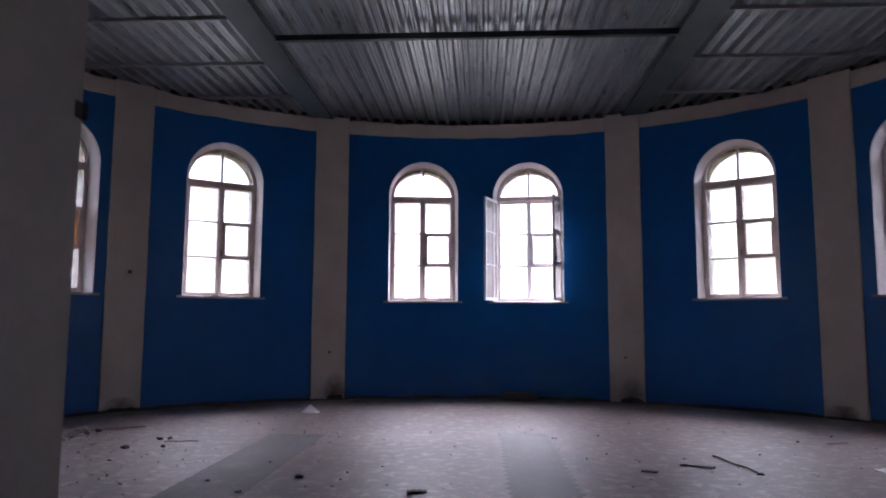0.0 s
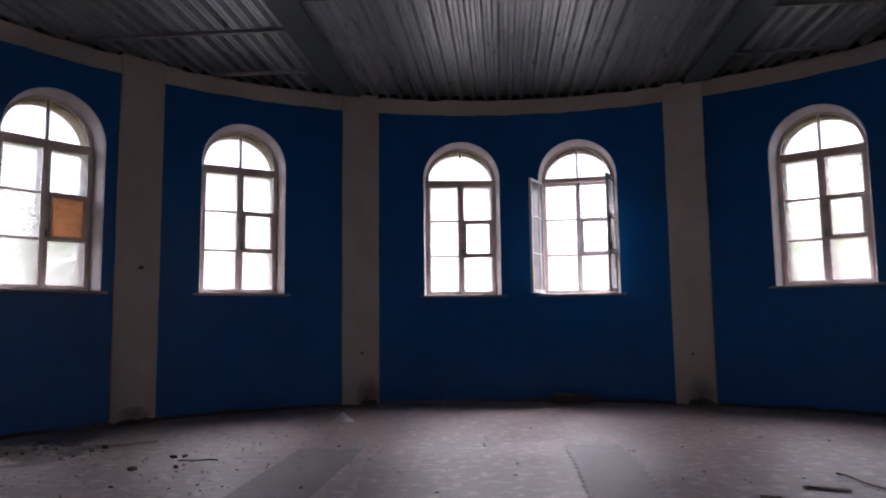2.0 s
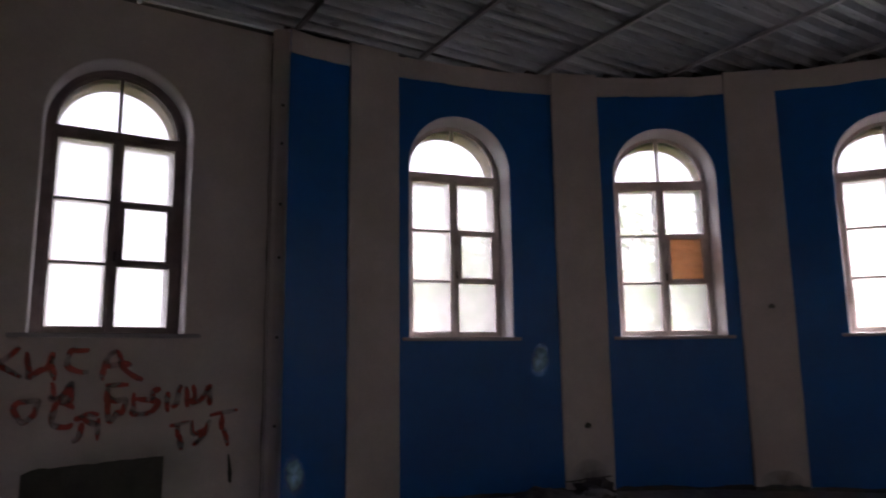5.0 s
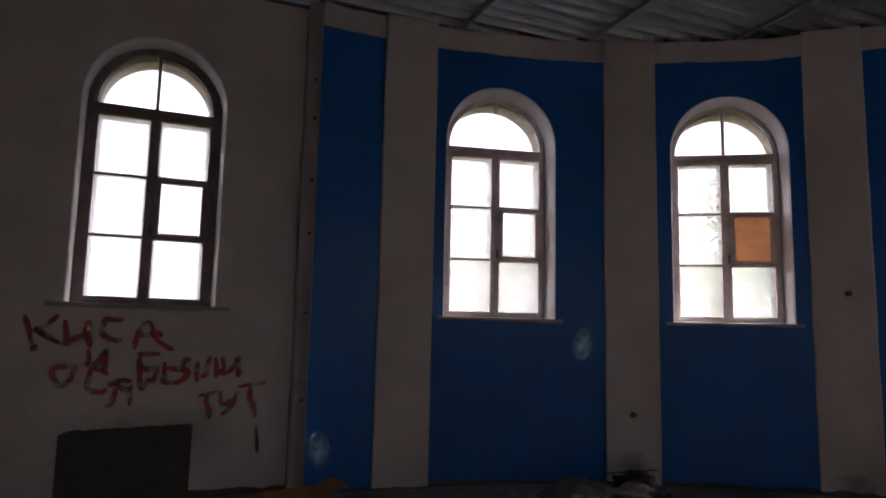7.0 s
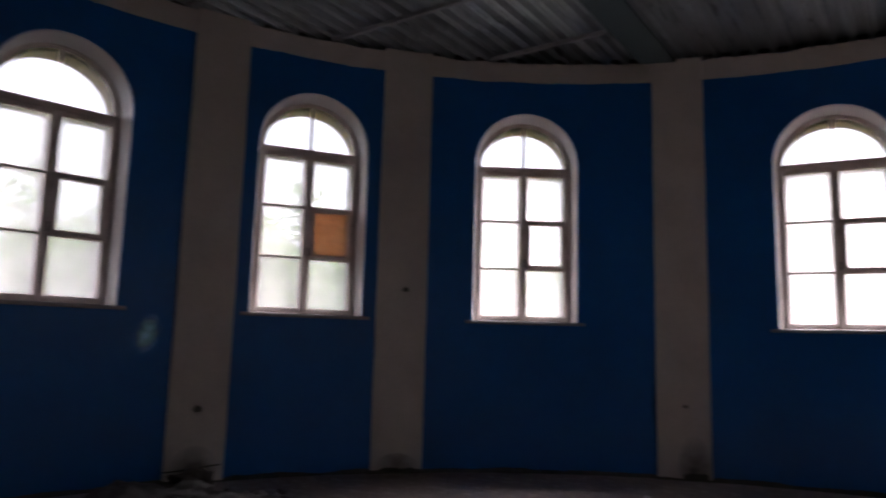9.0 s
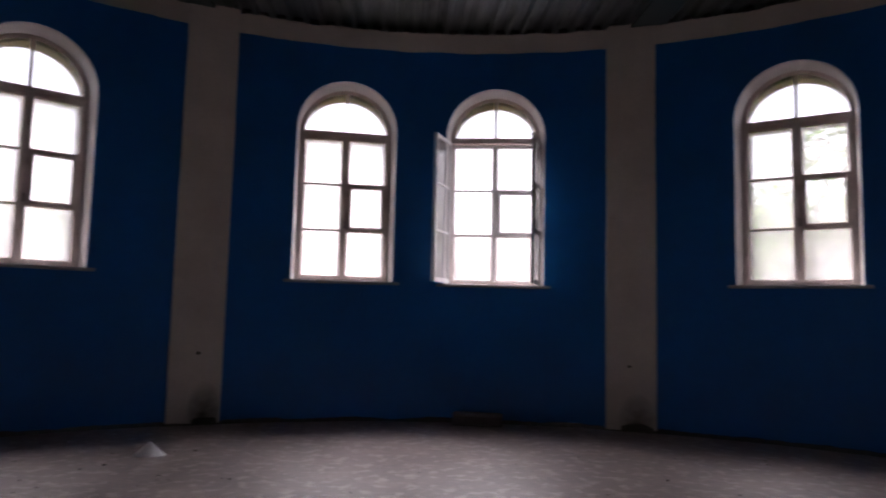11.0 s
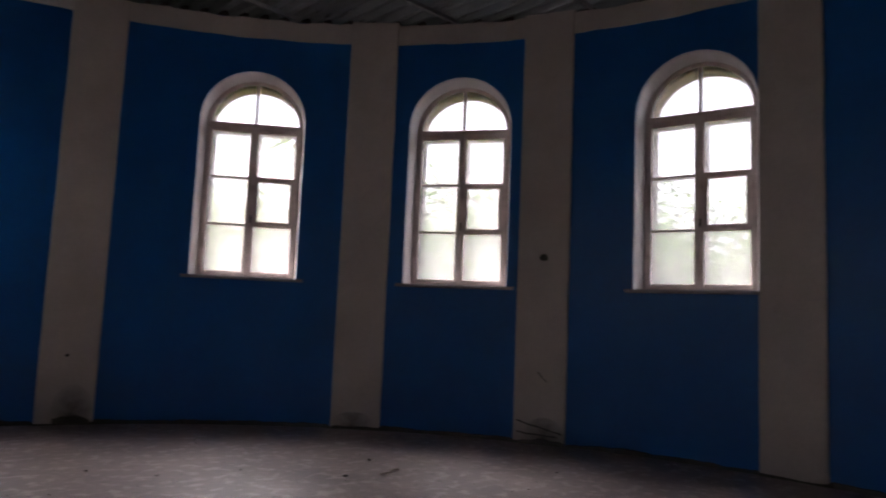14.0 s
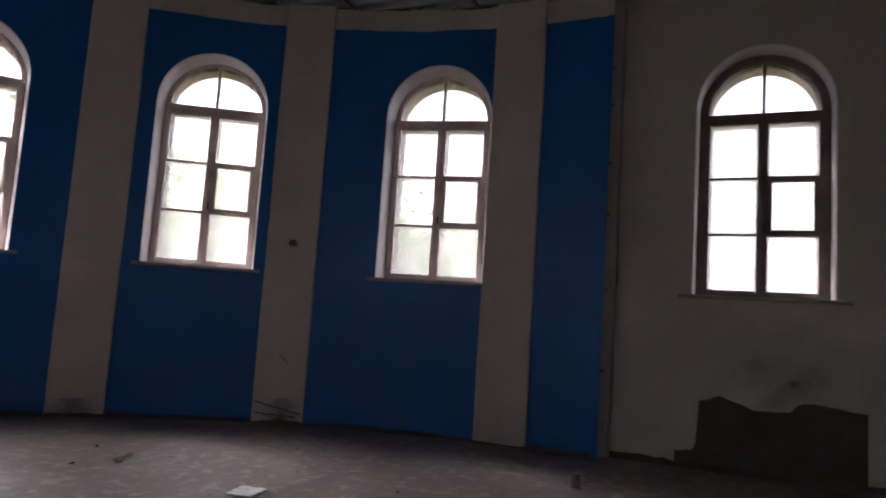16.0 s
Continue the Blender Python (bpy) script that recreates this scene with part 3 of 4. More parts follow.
def sash(parent, name, x0, x1, mat, y, vent, glass, flip=1, board=False, stile=0.052, muntins=True):
    """One casement with three panes; with vent its middle pane is a small sash of its own."""
    z0, z1 = Z_GLASS - 0.06, Z_TRANSOM
    d = 0.045
    rails = [(x0, x0 + stile, y, y + d, z0, z1), (x1 - stile, x1, y, y + d, z0, z1),
             (x0 + stile, x1 - stile, y + 0.001, y + d - 0.001, z0, z0 + 0.06), (x0 + stile, x1 - stile, y + 0.001, y + d - 0.001, z1 - 0.05, z1)]
    if vent:
        rails += [(x0 + stile, x1 - stile, y + 0.002, y + d - 0.002, m - 0.02, m + 0.02) for m in MUNTINS]
    else:
        rails += [(x0 + stile, x1 - stile, y + 0.006, y + d - 0.006, m - 0.013, m + 0.013) for m in MUNTINS]
    c = part(name, boxes(*rails, bevel=0.004), mat, parent)
    levels = (z0 + 0.055, *MUNTINS, z1 - 0.045)
    for k in range(3):
        if vent and k == 1:
            a, b, s = levels[1] + 0.02, levels[2] - 0.02, 0.045
            xa, xb = x0 + stile, x1 - stile
            part("vent_sash", boxes((xa, xa + s, y - 0.012, y + d - 0.01, a, b), (xb - s, xb, y - 0.012, y + d - 0.01, a, b),
                                    (xa + s, xb - s, y - 0.011, y + d - 0.011, a, a + s * 0.7), (xa + s, xb - s, y - 0.011, y + d - 0.011, b - s * 0.7, b), bevel=0.003), mat, c)
            if board:
                part("board", boxes((xa + s - 0.008, xb - s + 0.008, y + 0.008, y + 0.018, a + s * 0.6, b - s * 0.6), bevel=0.002), PLYWOOD, c, "orange-brown fibreboard in place of glass")
                continue
            pane(c, "pane", xa + s - 0.005, xb - s + 0.005, a + s * 0.65, b - s * 0.65, y + 0.018, glass)
        else:
            pane(c, "pane", x0 + stile - 0.006, x1 - stile + 0.006, levels[k] + 0.006, levels[k + 1] - 0.006, y + 0.022, glass)
    return c


def window(name, m, label, frame_mat=None, glass=None, board=False, stub=False, opened=False, lift=0.0, wide=HALF, ears=0.085, inner=HALF_IN):
    mat, glass = frame_mat or FRAME_PAINT, glass or GLASS
    w = thing(name, m, label, "window", "arched windows", "structure")
    y = FRAME_Y
    spring = Z_SPRING + lift
    bm = arch_ring(bmesh.new(), inner + 0.02, inner + 0.02 - 0.601, spring, y + 0.012, y + 0.11, Z_SILL + 0.008)
    for a, b in ((-inner - 0.012, -HALF_IN + 0.03), (HALF_IN - 0.03, inner + 0.012)):
        box(bm, a, b, y - 0.012, y + 0.011, Z_SILL + 0.008, Z_TRANSOM + 0.06)
    part("window_frame", bm, mat, w)
    bm = boxes((-HALF_IN + 0.004, HALF_IN - 0.004, y - 0.006, y + 0.105, Z_TRANSOM + 0.002, Z_TRANSOM + 0.08), bevel=0.006)
    box(bm, -HALF_IN + 0.05, HALF_IN - 0.05, y + 0.002, y + 0.105, Z_SILL + 0.02, Z_SILL + 0.055)
    part("transom", bm, mat, w)
    bar_low = spring + HALF_IN - 0.17 if stub else Z_TRANSOM + 0.08
    part("arch_bar", boxes((-0.017, 0.017, y + 0.012, y + 0.07, bar_low, spring + HALF_IN - 0.03), bevel=0.003), mat, w)
    part("fanlight_frame", arch_ring(bmesh.new(), HALF_IN - 0.013, 0.02, spring, y + 0.034, y + 0.08, Z_TRANSOM + 0.07), mat, w)
    # fanlight glass, half and half
    for side in (-1, 1):
        bm = bmesh.new()
        r = HALF_IN - 0.024
        inner = 0.0006 if stub else 0.012
        arc = [(side * inner, Z_TRANSOM + 0.07)]
        arc += [(side * max(r * math.sin(math.pi / 2 * k / 14), inner), spring + r * math.cos(math.pi / 2 * k / 14)) for k in range(15)]
        arc += [(side * r, Z_TRANSOM + 0.07)]
        fs = bm.faces.new([bm.verts.new((x, y + 0.05, z)) for x, z in arc])
        ext = bmesh.ops.extrude_face_region(bm, geom=[fs])["geom"]
        bmesh.ops.translate(bm, verts=[e for e in ext if isinstance(e, bmesh.types.BMVert)], vec=(0, 0.004, 0))
        part("fanlight_pane", bm, CLEAR_GLASS, w).visible_shadow = False
    x_out = HALF_IN - 0.008
    if opened:
        # outer casements stay shut, the inner pair stands open into the room
        sash(w, "outer_casement", -x_out, -0.002, LIT_FRAME, y + 0.062, False, CLEANER_GLASS, stile=0.04)
        sash(w, "outer_casement", 0.002, x_out, LIT_FRAME, y + 0.062, True, CLEANER_GLASS, stile=0.04)
        part("cover_strip", boxes((-0.022, 0.022, y + 0.048, y + 0.0615, Z_GLASS - 0.055, Z_TRANSOM - 0.004), bevel=0.003), LIT_FRAME, w)
        for side, angle in ((-1, 106), (1, 78)):
            leaf = sash(w, "inner_casement", min(0, -side * x_out), max(0, -side * x_out), LIT_FRAME, -0.045, side > 0, BRIGHT_DUSTY_GLASS)
            leaf.matrix_basis = pose(side * x_out, y - 0.05, 0, 0, 0, side * angle)
            part("latch", boxes((-side * (x_out - 0.04) - 0.012, -side * (x_out - 0.04) + 0.012, -0.075, -0.045, 2.62, 2.74), bevel=0.004), DARK_METAL, leaf, "small metal latch")
    else:
        left = sash(w, "casement", -x_out, -0.001, mat, y - 0.014, False, glass)
        right = sash(w, "casement", 0.001, x_out, mat, y - 0.014, True, glass, board=board)
        # second pair of casements behind, towards the weather
        for xa, xb in ((-HALF_OUT - 0.02, -0.02), (0.02, HALF_OUT + 0.02)):
            outer = boxes((xa, xa + 0.055, y + 0.125, y + 0.16, Z_GLASS - 0.05, Z_TRANSOM), (xb - 0.055, xb, y + 0.125, y + 0.16, Z_GLASS - 0.05, Z_TRANSOM),
                          (xa + 0.055, xb - 0.055, y + 0.126, y + 0.159, Z_GLASS - 0.05, Z_GLASS), (xa + 0.055, xb - 0.055, y + 0.126, y + 0.159, Z_TRANSOM - 0.06, Z_TRANSOM),
                          *[(xa + 0.055, xb - 0.055, y + 0.13, y + 0.155, z - 0.012, z + 0.012) for z in MUNTINS], bevel=0.003)
            part("outer_casement", outer, LIT_FRAME, w)
        part("cover_strip", boxes((-0.024, 0.024, y - 0.030, y - 0.0145, Z_GLASS - 0.055, Z_TRANSOM - 0.004), bevel=0.003), mat, w)
        part("latch", boxes((0.01, 0.028, y - 0.044, y - 0.0305, 2.62, 2.72), bevel=0.003), DARK_METAL, w, "small metal latch")
    # sill board with ears, a little worn
    bm = boxes((-wide - ears, wide + ears, -0.065, -0.0015, Z_SILL - 0.034, Z_SILL + 0.007), bevel=0.006)
    box(bm, -wide + 0.008, wide - 0.008, -0.0015, FRAME_Y - 0.001, Z_SILL + 0.002, Z_SILL + 0.006)
    part("window_sill", bm, SILL_PAINT, w)
    return w


SAY = "arched white-painted timber window with dusty panes and a small vent"
for k, theta in enumerate(WINDOWS):
    m = pose(*rim(theta, R, RISES[k]), 0, 0, theta - 90)
    if k == 1:
        window("window_%d" % (k + 1), m, "arched timber window with an orange-brown board for one pane", board=True, glass=CLEANER_GLASS, lift=SPRINGS[k] - RISES[k])
    elif k == 4:
        window("window_%d" % (k + 1), m, "arched timber window, inner casements standing open", opened=True, lift=SPRINGS[k] - RISES[k])
    elif k in (5, 6, 7):
        window("window_%d" % (k + 1), m, SAY, glass=CLEANER_GLASS, lift=SPRINGS[k] - RISES[k])
    else:
        window("window_%d" % (k + 1), m, SAY, stub=k in (0, 3), lift=SPRINGS[k] - RISES[k])
for side, name in ((-1, "window_9"), (1, "window_10")):
    window(name, pose(side * SIDE, SIDE_WINDOW_Y, SIDE_RISE[side], 0, 0, -side * 90), "arched brown timber window in the cream wall", frame_mat=BROWN_FRAME, lift=SIDE_LIFT[side] - SIDE_RISE[side], wide=SIDE_HALF, ears=0.14, inner=SIDE_IN)


# ---- marks on the walls ----
def corner_strip(side):
    """Rough plaster strip over the joint between the round wall and the flat one, cracked along its side."""
    y0, y1 = -0.80, -0.635
    t = thing("corner_strip", pose(side * SIDE, 0, 0), "rough cream plaster strip over a cracked wall joint", "wall strip", "joint strips")
    bm = bmesh.new()
    hs = [Z_DECK * k / 70 for k in range(71)]
    def outline(z):
        w = 0.012 * noise.noise((z * 2.1, side, 0)) + 0.010 * noise.noise((z * 9, side, 2))
        d = 0.075 + 0.012 * noise.noise((z * 5, side, 5))
        return [(0.0, y0 + w, z), (-side * d * 0.8, y0 + w + 0.01, z), (-side * d, y0 + 0.05, z), (-side * (d + 0.06), y1 - 0.03, z), (-side * (d + 0.06), y1 + w * 0.4, z), (-side * 0.02, y1 + 0.03, z)]
    sweep(bm, hs, outline)
    part("plaster", bm, CREAM, t)
    bm = bmesh.new()
    def crack(z):
        w = 0.007 + 0.018 * max(0, noise.noise((z * 2.7, side, 11)))
        y = y0 - 0.006 + 0.012 * noise.noise((z * 2.1, side, 0))
        return [(-side * 0.004, y - w, z), (-side * 0.004, y, z)]
    sweep(bm, hs[:-2], crack)
    part("crack", bm, DARK_WALL, t, "dark crack along the joint")
    for z in (0.95, 1.88, 2.75, 3.35, 4.05, 4.5):
        bm = bmesh.new()
        rough_lump(bm, -side * 0.125, y1 - 0.075, z, 0.02, 0.02, 0.024, z, 1)
        part("hole", bm, DARK_WALL, t, "small dark fixing hole")


corner_strip(-1)
corner_strip(1)


def ragged_patch(name, side, corners_low, tops, label):
    """A bare dark patch of the flat wall with a broken upper edge; tops: pairs of y and height."""
    bm = bmesh.new()
    ys = [p[0] for p in tops]
    a, b = min(ys), max(ys)
    prev = None
    for k in range(61):
        y = a + (b - a) * k / 60
        z = float(np.interp(y, ys, [p[1] for p in tops])) + 0.014 * noise.noise((y * 9, side, 0)) + 0.010 * noise.noise((y * 27, side, 3))
        row = [bm.verts.new((side * (SIDE - dx), y, zz)) for dx, zz in ((0.0, corners_low), (0.005, corners_low), (0.005, z), (0.0, z + 0.004))]
        if prev:
            for j in range(3):
                bm.faces.new((prev[j], prev[j + 1], row[j + 1], row[j]))
        prev = row
    ob = part(name, bm, DARK_WALL)
    return tagged(ob, label, "wall patch", kind="structure")


ragged_patch("bare_patch", -1, 0.0, [(-2.98, 0.64), (-2.9, 0.68), (-2.3, 0.70), (-1.78, 0.72)], "dark bare patch of wall below the window")
ragged_patch("bare_patch", 1, 0.0, [(-3.32, 0.74), (-2.85, 0.80), (-2.72, 0.79), (-2.62, 0.69), (-2.3, 0.67), (-2.1, 0.74), (-1.95, 0.79), (-1.84, 0.75), (-1.73, 0.71), (-1.71, 0.20), (-1.5, 0.16)],
             "dark bare patch of wall with a broken plaster edge")



def damp_stain(side, y0, y1, z0, z1, label):
    """Damp, darker plaster that fades out at its edge."""
    bm = bmesh.new()
    half_y, half_z = (y1 - y0) / 2, (z1 - z0) / 2
    bm.faces.new([bm.verts.new((0, half_y * math.cos(math.tau * k / 40), half_z * math.sin(math.tau * k / 40))) for k in range(40)])
    ob = part("damp_stain", bm, patch_material("damp_plaster", (0.27, 0.255, 0.20), 1.0, (1, 1 / half_y, 1 / half_z), 2.5))
    ob.matrix_world = pose(side * (SIDE - 0.0025), (y0 + y1) / 2, (z0 + z1) / 2)
    tagged(ob, label, "wall stain", kind="structure")


damp_stain(1, -3.6, -1.6, 0.3, 1.7, "grey damp stain in the plaster below the window")
damp_stain(1, -4.75, -3.2, 0.1, 1.9, "grey damp stain low on the cream wall")
damp_stain(-1, -3.2, -1.2, 0.2, 1.0, "grey damp stain low on the cream wall")


def side_plinth(side):
    """Dirty broken plaster edge along the foot of a flat wall."""
    bm = bmesh.new()
    rows = []
    for k in range(161):
        y = -4.79 + 3.98 * k / 160
        h = max(0.02, 0.06 + 0.05 * noise.noise((y * 2.3, side, 0)) + 0.03 * noise.noise((y * 9, side, 4)))
        rows.append([bm.verts.new((side * (SIDE - d), y, z)) for d, z in ((0.03, -0.01), (0.009, h), (0.0, h + 0.006))])
    for a, b in zip(rows, rows[1:]):
        for j in range(2):
            bm.faces.new((a[j], a[j + 1], b[j + 1], b[j]))
    tagged(part("baseboard", bm, DARK_WALL), "dark broken plaster edge at the foot of the cream wall", "plinth", kind="structure")


side_plinth(-1)
side_plinth(1)
gash = bmesh.new()
rough_lump(gash, 0, 0, 0, 0.008, 0.022, 0.16, 3, 2, 0.6)
gash = part("wall_crack", gash, DARK_WALL)
gash.matrix_world = pose(-SIDE, -1.13, 0.50, 4, 0, 0)
tagged(gash, "dark upright gash in the cream plaster", "crack", kind="structure")

# red sprayed writing under the west window; strokes on a grid of ten by ten, points as digit pairs
LETTERS = {
    "\u041a": "0916223020 89453591", "\u0418": "081311436478 787480", "\u0421": "98582816135191", "\u0410": "00021739 395390 045564",
    "\u0438": "091402326589 898480", "\u041e": "58280622417386885857", "\u0441": "97592916126192", "\u044f": "9690 97572636466594 453110",
    "\u0411": "0999 191620527285451614", "\u044b": "08030141636506 795854 989491", "\u043b": "00324869 899490", "\u0442": "0899 48455460", "\u0443": "09145565 99754210",
}


def smooth_line(pts, steps=6):
    """A rounded line through the points."""
    ends = [pts[0]] + pts + [pts[-1]]
    out = []
    for a, b, c, d in zip(ends, ends[1:], ends[2:], ends[3:]):
        for k in range(steps):
            f = k / steps
            out.append(0.5 * (2 * b + (c - a) * f + (2 * a - 5 * b + 4 * c - d) * f * f + (3 * b - a - 3 * c + d) * f ** 3))
    return out + [pts[-1]]


def spray(letters, label="red sprayed Cyrillic word on the cream wall"):
    """One word: each letter with its place along the wall, its foot, width and height."""
    t = thing("graffiti_word", pose(-SIDE + 0.004, letters[0][1], letters[0][2], 90, 0, 90), label, "graffiti", "red sprayed words")
    for ch, y, z, width, height in letters:
        bm = bmesh.new()
        for n_s, stroke in enumerate(LETTERS[ch].split()):
            pts = [Vector((y - letters[0][1] + int(stroke[i]) / 9 * width, z - letters[0][2] + int(stroke[i + 1]) / 9 * height, 0)) for i in range(0, len(stroke) - 1, 2)]
            line = smooth_line(pts)
            rows = []
            for i, p in enumerate(line):
                d = line[min(i + 1, len(line) - 1)] - line[max(i - 1, 0)]
                d = Vector((-d.y, d.x, 0)).normalized() if d.length > 1e-6 else Vector((0, 1, 0))
                p = p + Vector((0.008 * noise.noise(p * 9), 0.008 * noise.noise(p * 9 + Vector((5, 5, 5))), 0))
                w = (0.026 + 0.010 * noise.noise(p * 14 + Vector((y, z, 0)))) * (0.55 + 0.45 * min(1, i / 3, (len(line) - 1 - i) / 3))
                rows.append([bm.verts.new(p + d * k * w + Vector((0, 0, 0.0006 * n_s))) for k in (1, -1)])
            for a, b in zip(rows, rows[1:]):
                bm.faces.new((a[0], a[1], b[1], b[0]))
        part("letter", bm, RED_SPRAY, t)
    return t


spray([("\u041a", -3.35, 1.47, 0.32, 0.31), ("\u0418", -3.01, 1.47, 0.27, 0.30), ("\u0421", -2.69, 1.52, 0.20, 0.26), ("\u0410", -2.37, 1.46, 0.36, 0.29)])
spray([("\u0438", -2.79, 1.26, 0.19, 0.20)], "red sprayed Cyrillic letter on the cream wall")
spray([("\u041e", -3.08, 1.085, 0.21, 0.23), ("\u0441", -2.78, 1.02, 0.19, 0.25), ("\u044f", -2.62, 0.91, 0.24, 0.31)])
spray([("\u0411", -2.34, 1.08, 0.21, 0.34), ("\u044b", -2.08, 1.11, 0.31, 0.26), ("\u043b", -1.73, 1.18, 0.15, 0.21), ("\u0438", -1.53, 1.19, 0.19, 0.21)])
spray([("\u0442", -1.74, 0.765, 0.185, 0.27), ("\u0443", -1.53, 0.80, 0.18, 0.25), ("\u0442", -1.36, 0.77, 0.29, 0.36)])


def socket_hole(theta, z, size, label="small dark hole knocked in a pilaster"):
    bm = bmesh.new()
    rough_lump(bm, 0, 0, 0, size, 0.012, size, theta, 2)
    ob = part("wall_hole", bm, DARK_WALL)
    ob.matrix_world = pose(*rim(theta, R - 0.034, z), 0, 0, theta - 90)
    tagged(ob, label, "wall hole", "holes in the pilasters", "structure")


socket_hole(138.2, 2.24, 0.04)
socket_hole(24.1, 2.25, 0.055)
socket_hole(156.4, 0.79, 0.042)
socket_hole(111.3, 0.88, 0.025)
socket_hole(68.7, 0.82, 0.022)


def base_damage(theta, width, height, label):
    """Plaster fallen from the foot of a pilaster, dark wall behind."""
    bm = bmesh.new()
    c = arc_u(theta)
    rows = []
    for k in range(25):
        u = c - width / 2 + width * k / 24
        z = height * (0.75 + 0.5 * noise.noise((u * 5, theta, 0)) + 0.2 * noise.noise((u * 19, theta, 1))) * math.sin(math.pi * min(max(k / 24, 0.06), 0.94)) ** 0.3
        rows.append([bm.verts.new(on_arc(u, d, zz)) for d, zz in ((-0.0385, 0.0), (-0.0385, max(z, 0.02)), (-0.03, max(z, 0.02) + 0.006))])
    for a, b in zip(rows, rows[1:]):
        for j in range(2):
            bm.faces.new((a[j], a[j + 1], b[j + 1], b[j]))
    tagged(part("bare_patch", bm, DARK_WALL), label, "wall patch", kind="structure")


base_damage(PILASTERS[2], 0.62, 0.10, "dark bare foot of a cream pilaster")
base_damage(PILASTERS[3] - 1.0, 0.30, 0.16, "dark stained foot of a cream pilaster")
base_damage(PILASTERS[4] - 0.6, 0.40, 0.14, "dark stained foot of a cream pilaster")
base_damage(PILASTERS[5], 0.60, 0.05, "dark bare foot of a cream pilaster")
base_damage(PILASTERS[6] - 0.4, 0.55, 0.07, "dark bare foot of a cream pilaster")


def wall_crack(theta, z, length, tilt, label="dark crack across the foot of a pilaster"):
    bm = bmesh.new()
    rows = []
    for k in range(15):
        u = arc_u(theta) + length * (k / 14 - 0.5)
        zz = z + tilt * (k / 14 - 0.5) + 0.012 * noise.noise((k * 0.6, theta, z))
        w = 0.008 + 0.005 * noise.noise((k * 0.9, z, 2))
        rows.append([bm.verts.new(on_arc(u, -0.037, zz - w)), bm.verts.new(on_arc(u, -0.037, zz + w))])
    for a, b in zip(rows, rows[1:]):
        bm.faces.new((a[0], a[1], b[1], b[0]))
    tagged(part("wall_crack", bm, DARK_WALL), label, "crack", kind="structure")


wall_crack(PILASTERS[6], 0.20, 0.58, -0.13)
wall_crack(PILASTERS[6] + 0.2, 0.11, 0.5, -0.03)
wall_crack(PILASTERS[6] - 0.2, 0.80, 0.12, -0.12, "short dark scratch on a pilaster")
wall_crack(PILASTERS[1] + 0.2, 0.16, 0.6, 0.05)

# ---- pale patches on the blue wall ----
PALE_PATCH = patch_material("pale_blue_patch", (0.33, 0.62, 0.78), 2.3, (7.5, 1.0, 4.4), 14)
SOOT = patch_material("dark_grime", (0.09, 0.082, 0.065), 1.25, (3.6, 1.0, 2.5), 9)


def pale_mark(theta, z, lean):
    bm = bmesh.new()
    ring = [bm.verts.new((0.13 * math.cos(math.tau * k / 20), 0, 0.225 * math.sin(math.tau * k / 20))) for k in range(20)]
    bm.faces.new(ring)
    ob = part("paint_scuff", bm, PALE_PATCH)
    ob.matrix_world = pose(*rim(theta, R - 0.007, z), 0, lean, theta - 90)
    tagged(ob, "pale patch with thinning edges on the blue wall", "paint scuff", "paint scuffs", "structure")


pale_mark(160.80, 1.61, 12)
pale_mark(-176.05, 0.45, -10)


def grime(theta, z, wide, high, lean=0, rise=0.042):
    """Smear of dirt near the foot of a pilaster."""
    bm = bmesh.new()
    ring = [(wide * math.cos(math.tau * k / 24), max(high * math.sin(math.tau * k / 24), 0.01 - z)) for k in range(24)]
    bm.faces.new([bm.verts.new((x, 0, q)) for x, q in ring])
    ob = part("grime", bm, SOOT)
    ob.matrix_world = pose(*rim(theta, R - rise, z), 0, lean, theta - 90)
    tagged(ob, "dark smear of grime at the foot of a pilaster", "stain", "grime on the pilasters", "structure")


for theta, z, wide, high in ((PILASTERS[3] - 0.9, 0.16, 0.19, 0.38), (PILASTERS[4] - 0.6, 0.14, 0.23, 0.34), (PILASTERS[5] + 0.2, 0.06, 0.29, 0.16), (PILASTERS[6] - 0.5, 0.10, 0.25, 0.22),
                              (PILASTERS[1] + 0.1, 0.10, 0.28, 0.30), (PILASTERS[2], 0.06, 0.28, 0.18)):
    grime(theta, z, wide, high)

# ---- floor: strips of screed and traces of lifted tiles ----
def floor_strip(x0, x1, y0, y1, teeth, label):
    bm = bmesh.new()
    rows = []
    steps = int((y1 - y0) / 0.018)
    for k in range(steps + 1):
        y = y0 + (y1 - y0) * k / steps
        tooth = 0.06 * abs((y / 0.18) % 1.0 - 0.5) * 2 * teeth
        w = 0.012 * noise.noise((y * 3, x0, 0))
        rows.append([bm.verts.new((x, y, 0.005)) for x in (x0 - tooth + w, (x0 + x1) / 2, x1 + tooth + w)])
    for a, b in zip(rows, rows[1:]):
        for j in range(2):
            bm.faces.new((a[j], a[j + 1], b[j + 1], b[j]))
    ob = part("floor_strip", bm, SCREED)
    tagged(ob, label, "floor strip", kind="structure")


floor_strip(0.36, 0.92, -3.9, 3.4, 1.0, "smooth dark screed strip with toothed tile edges")
floor_strip(-2.62, -1.92, -3.9, 3.1, 0.25, "smooth dark screed strip in the concrete floor")

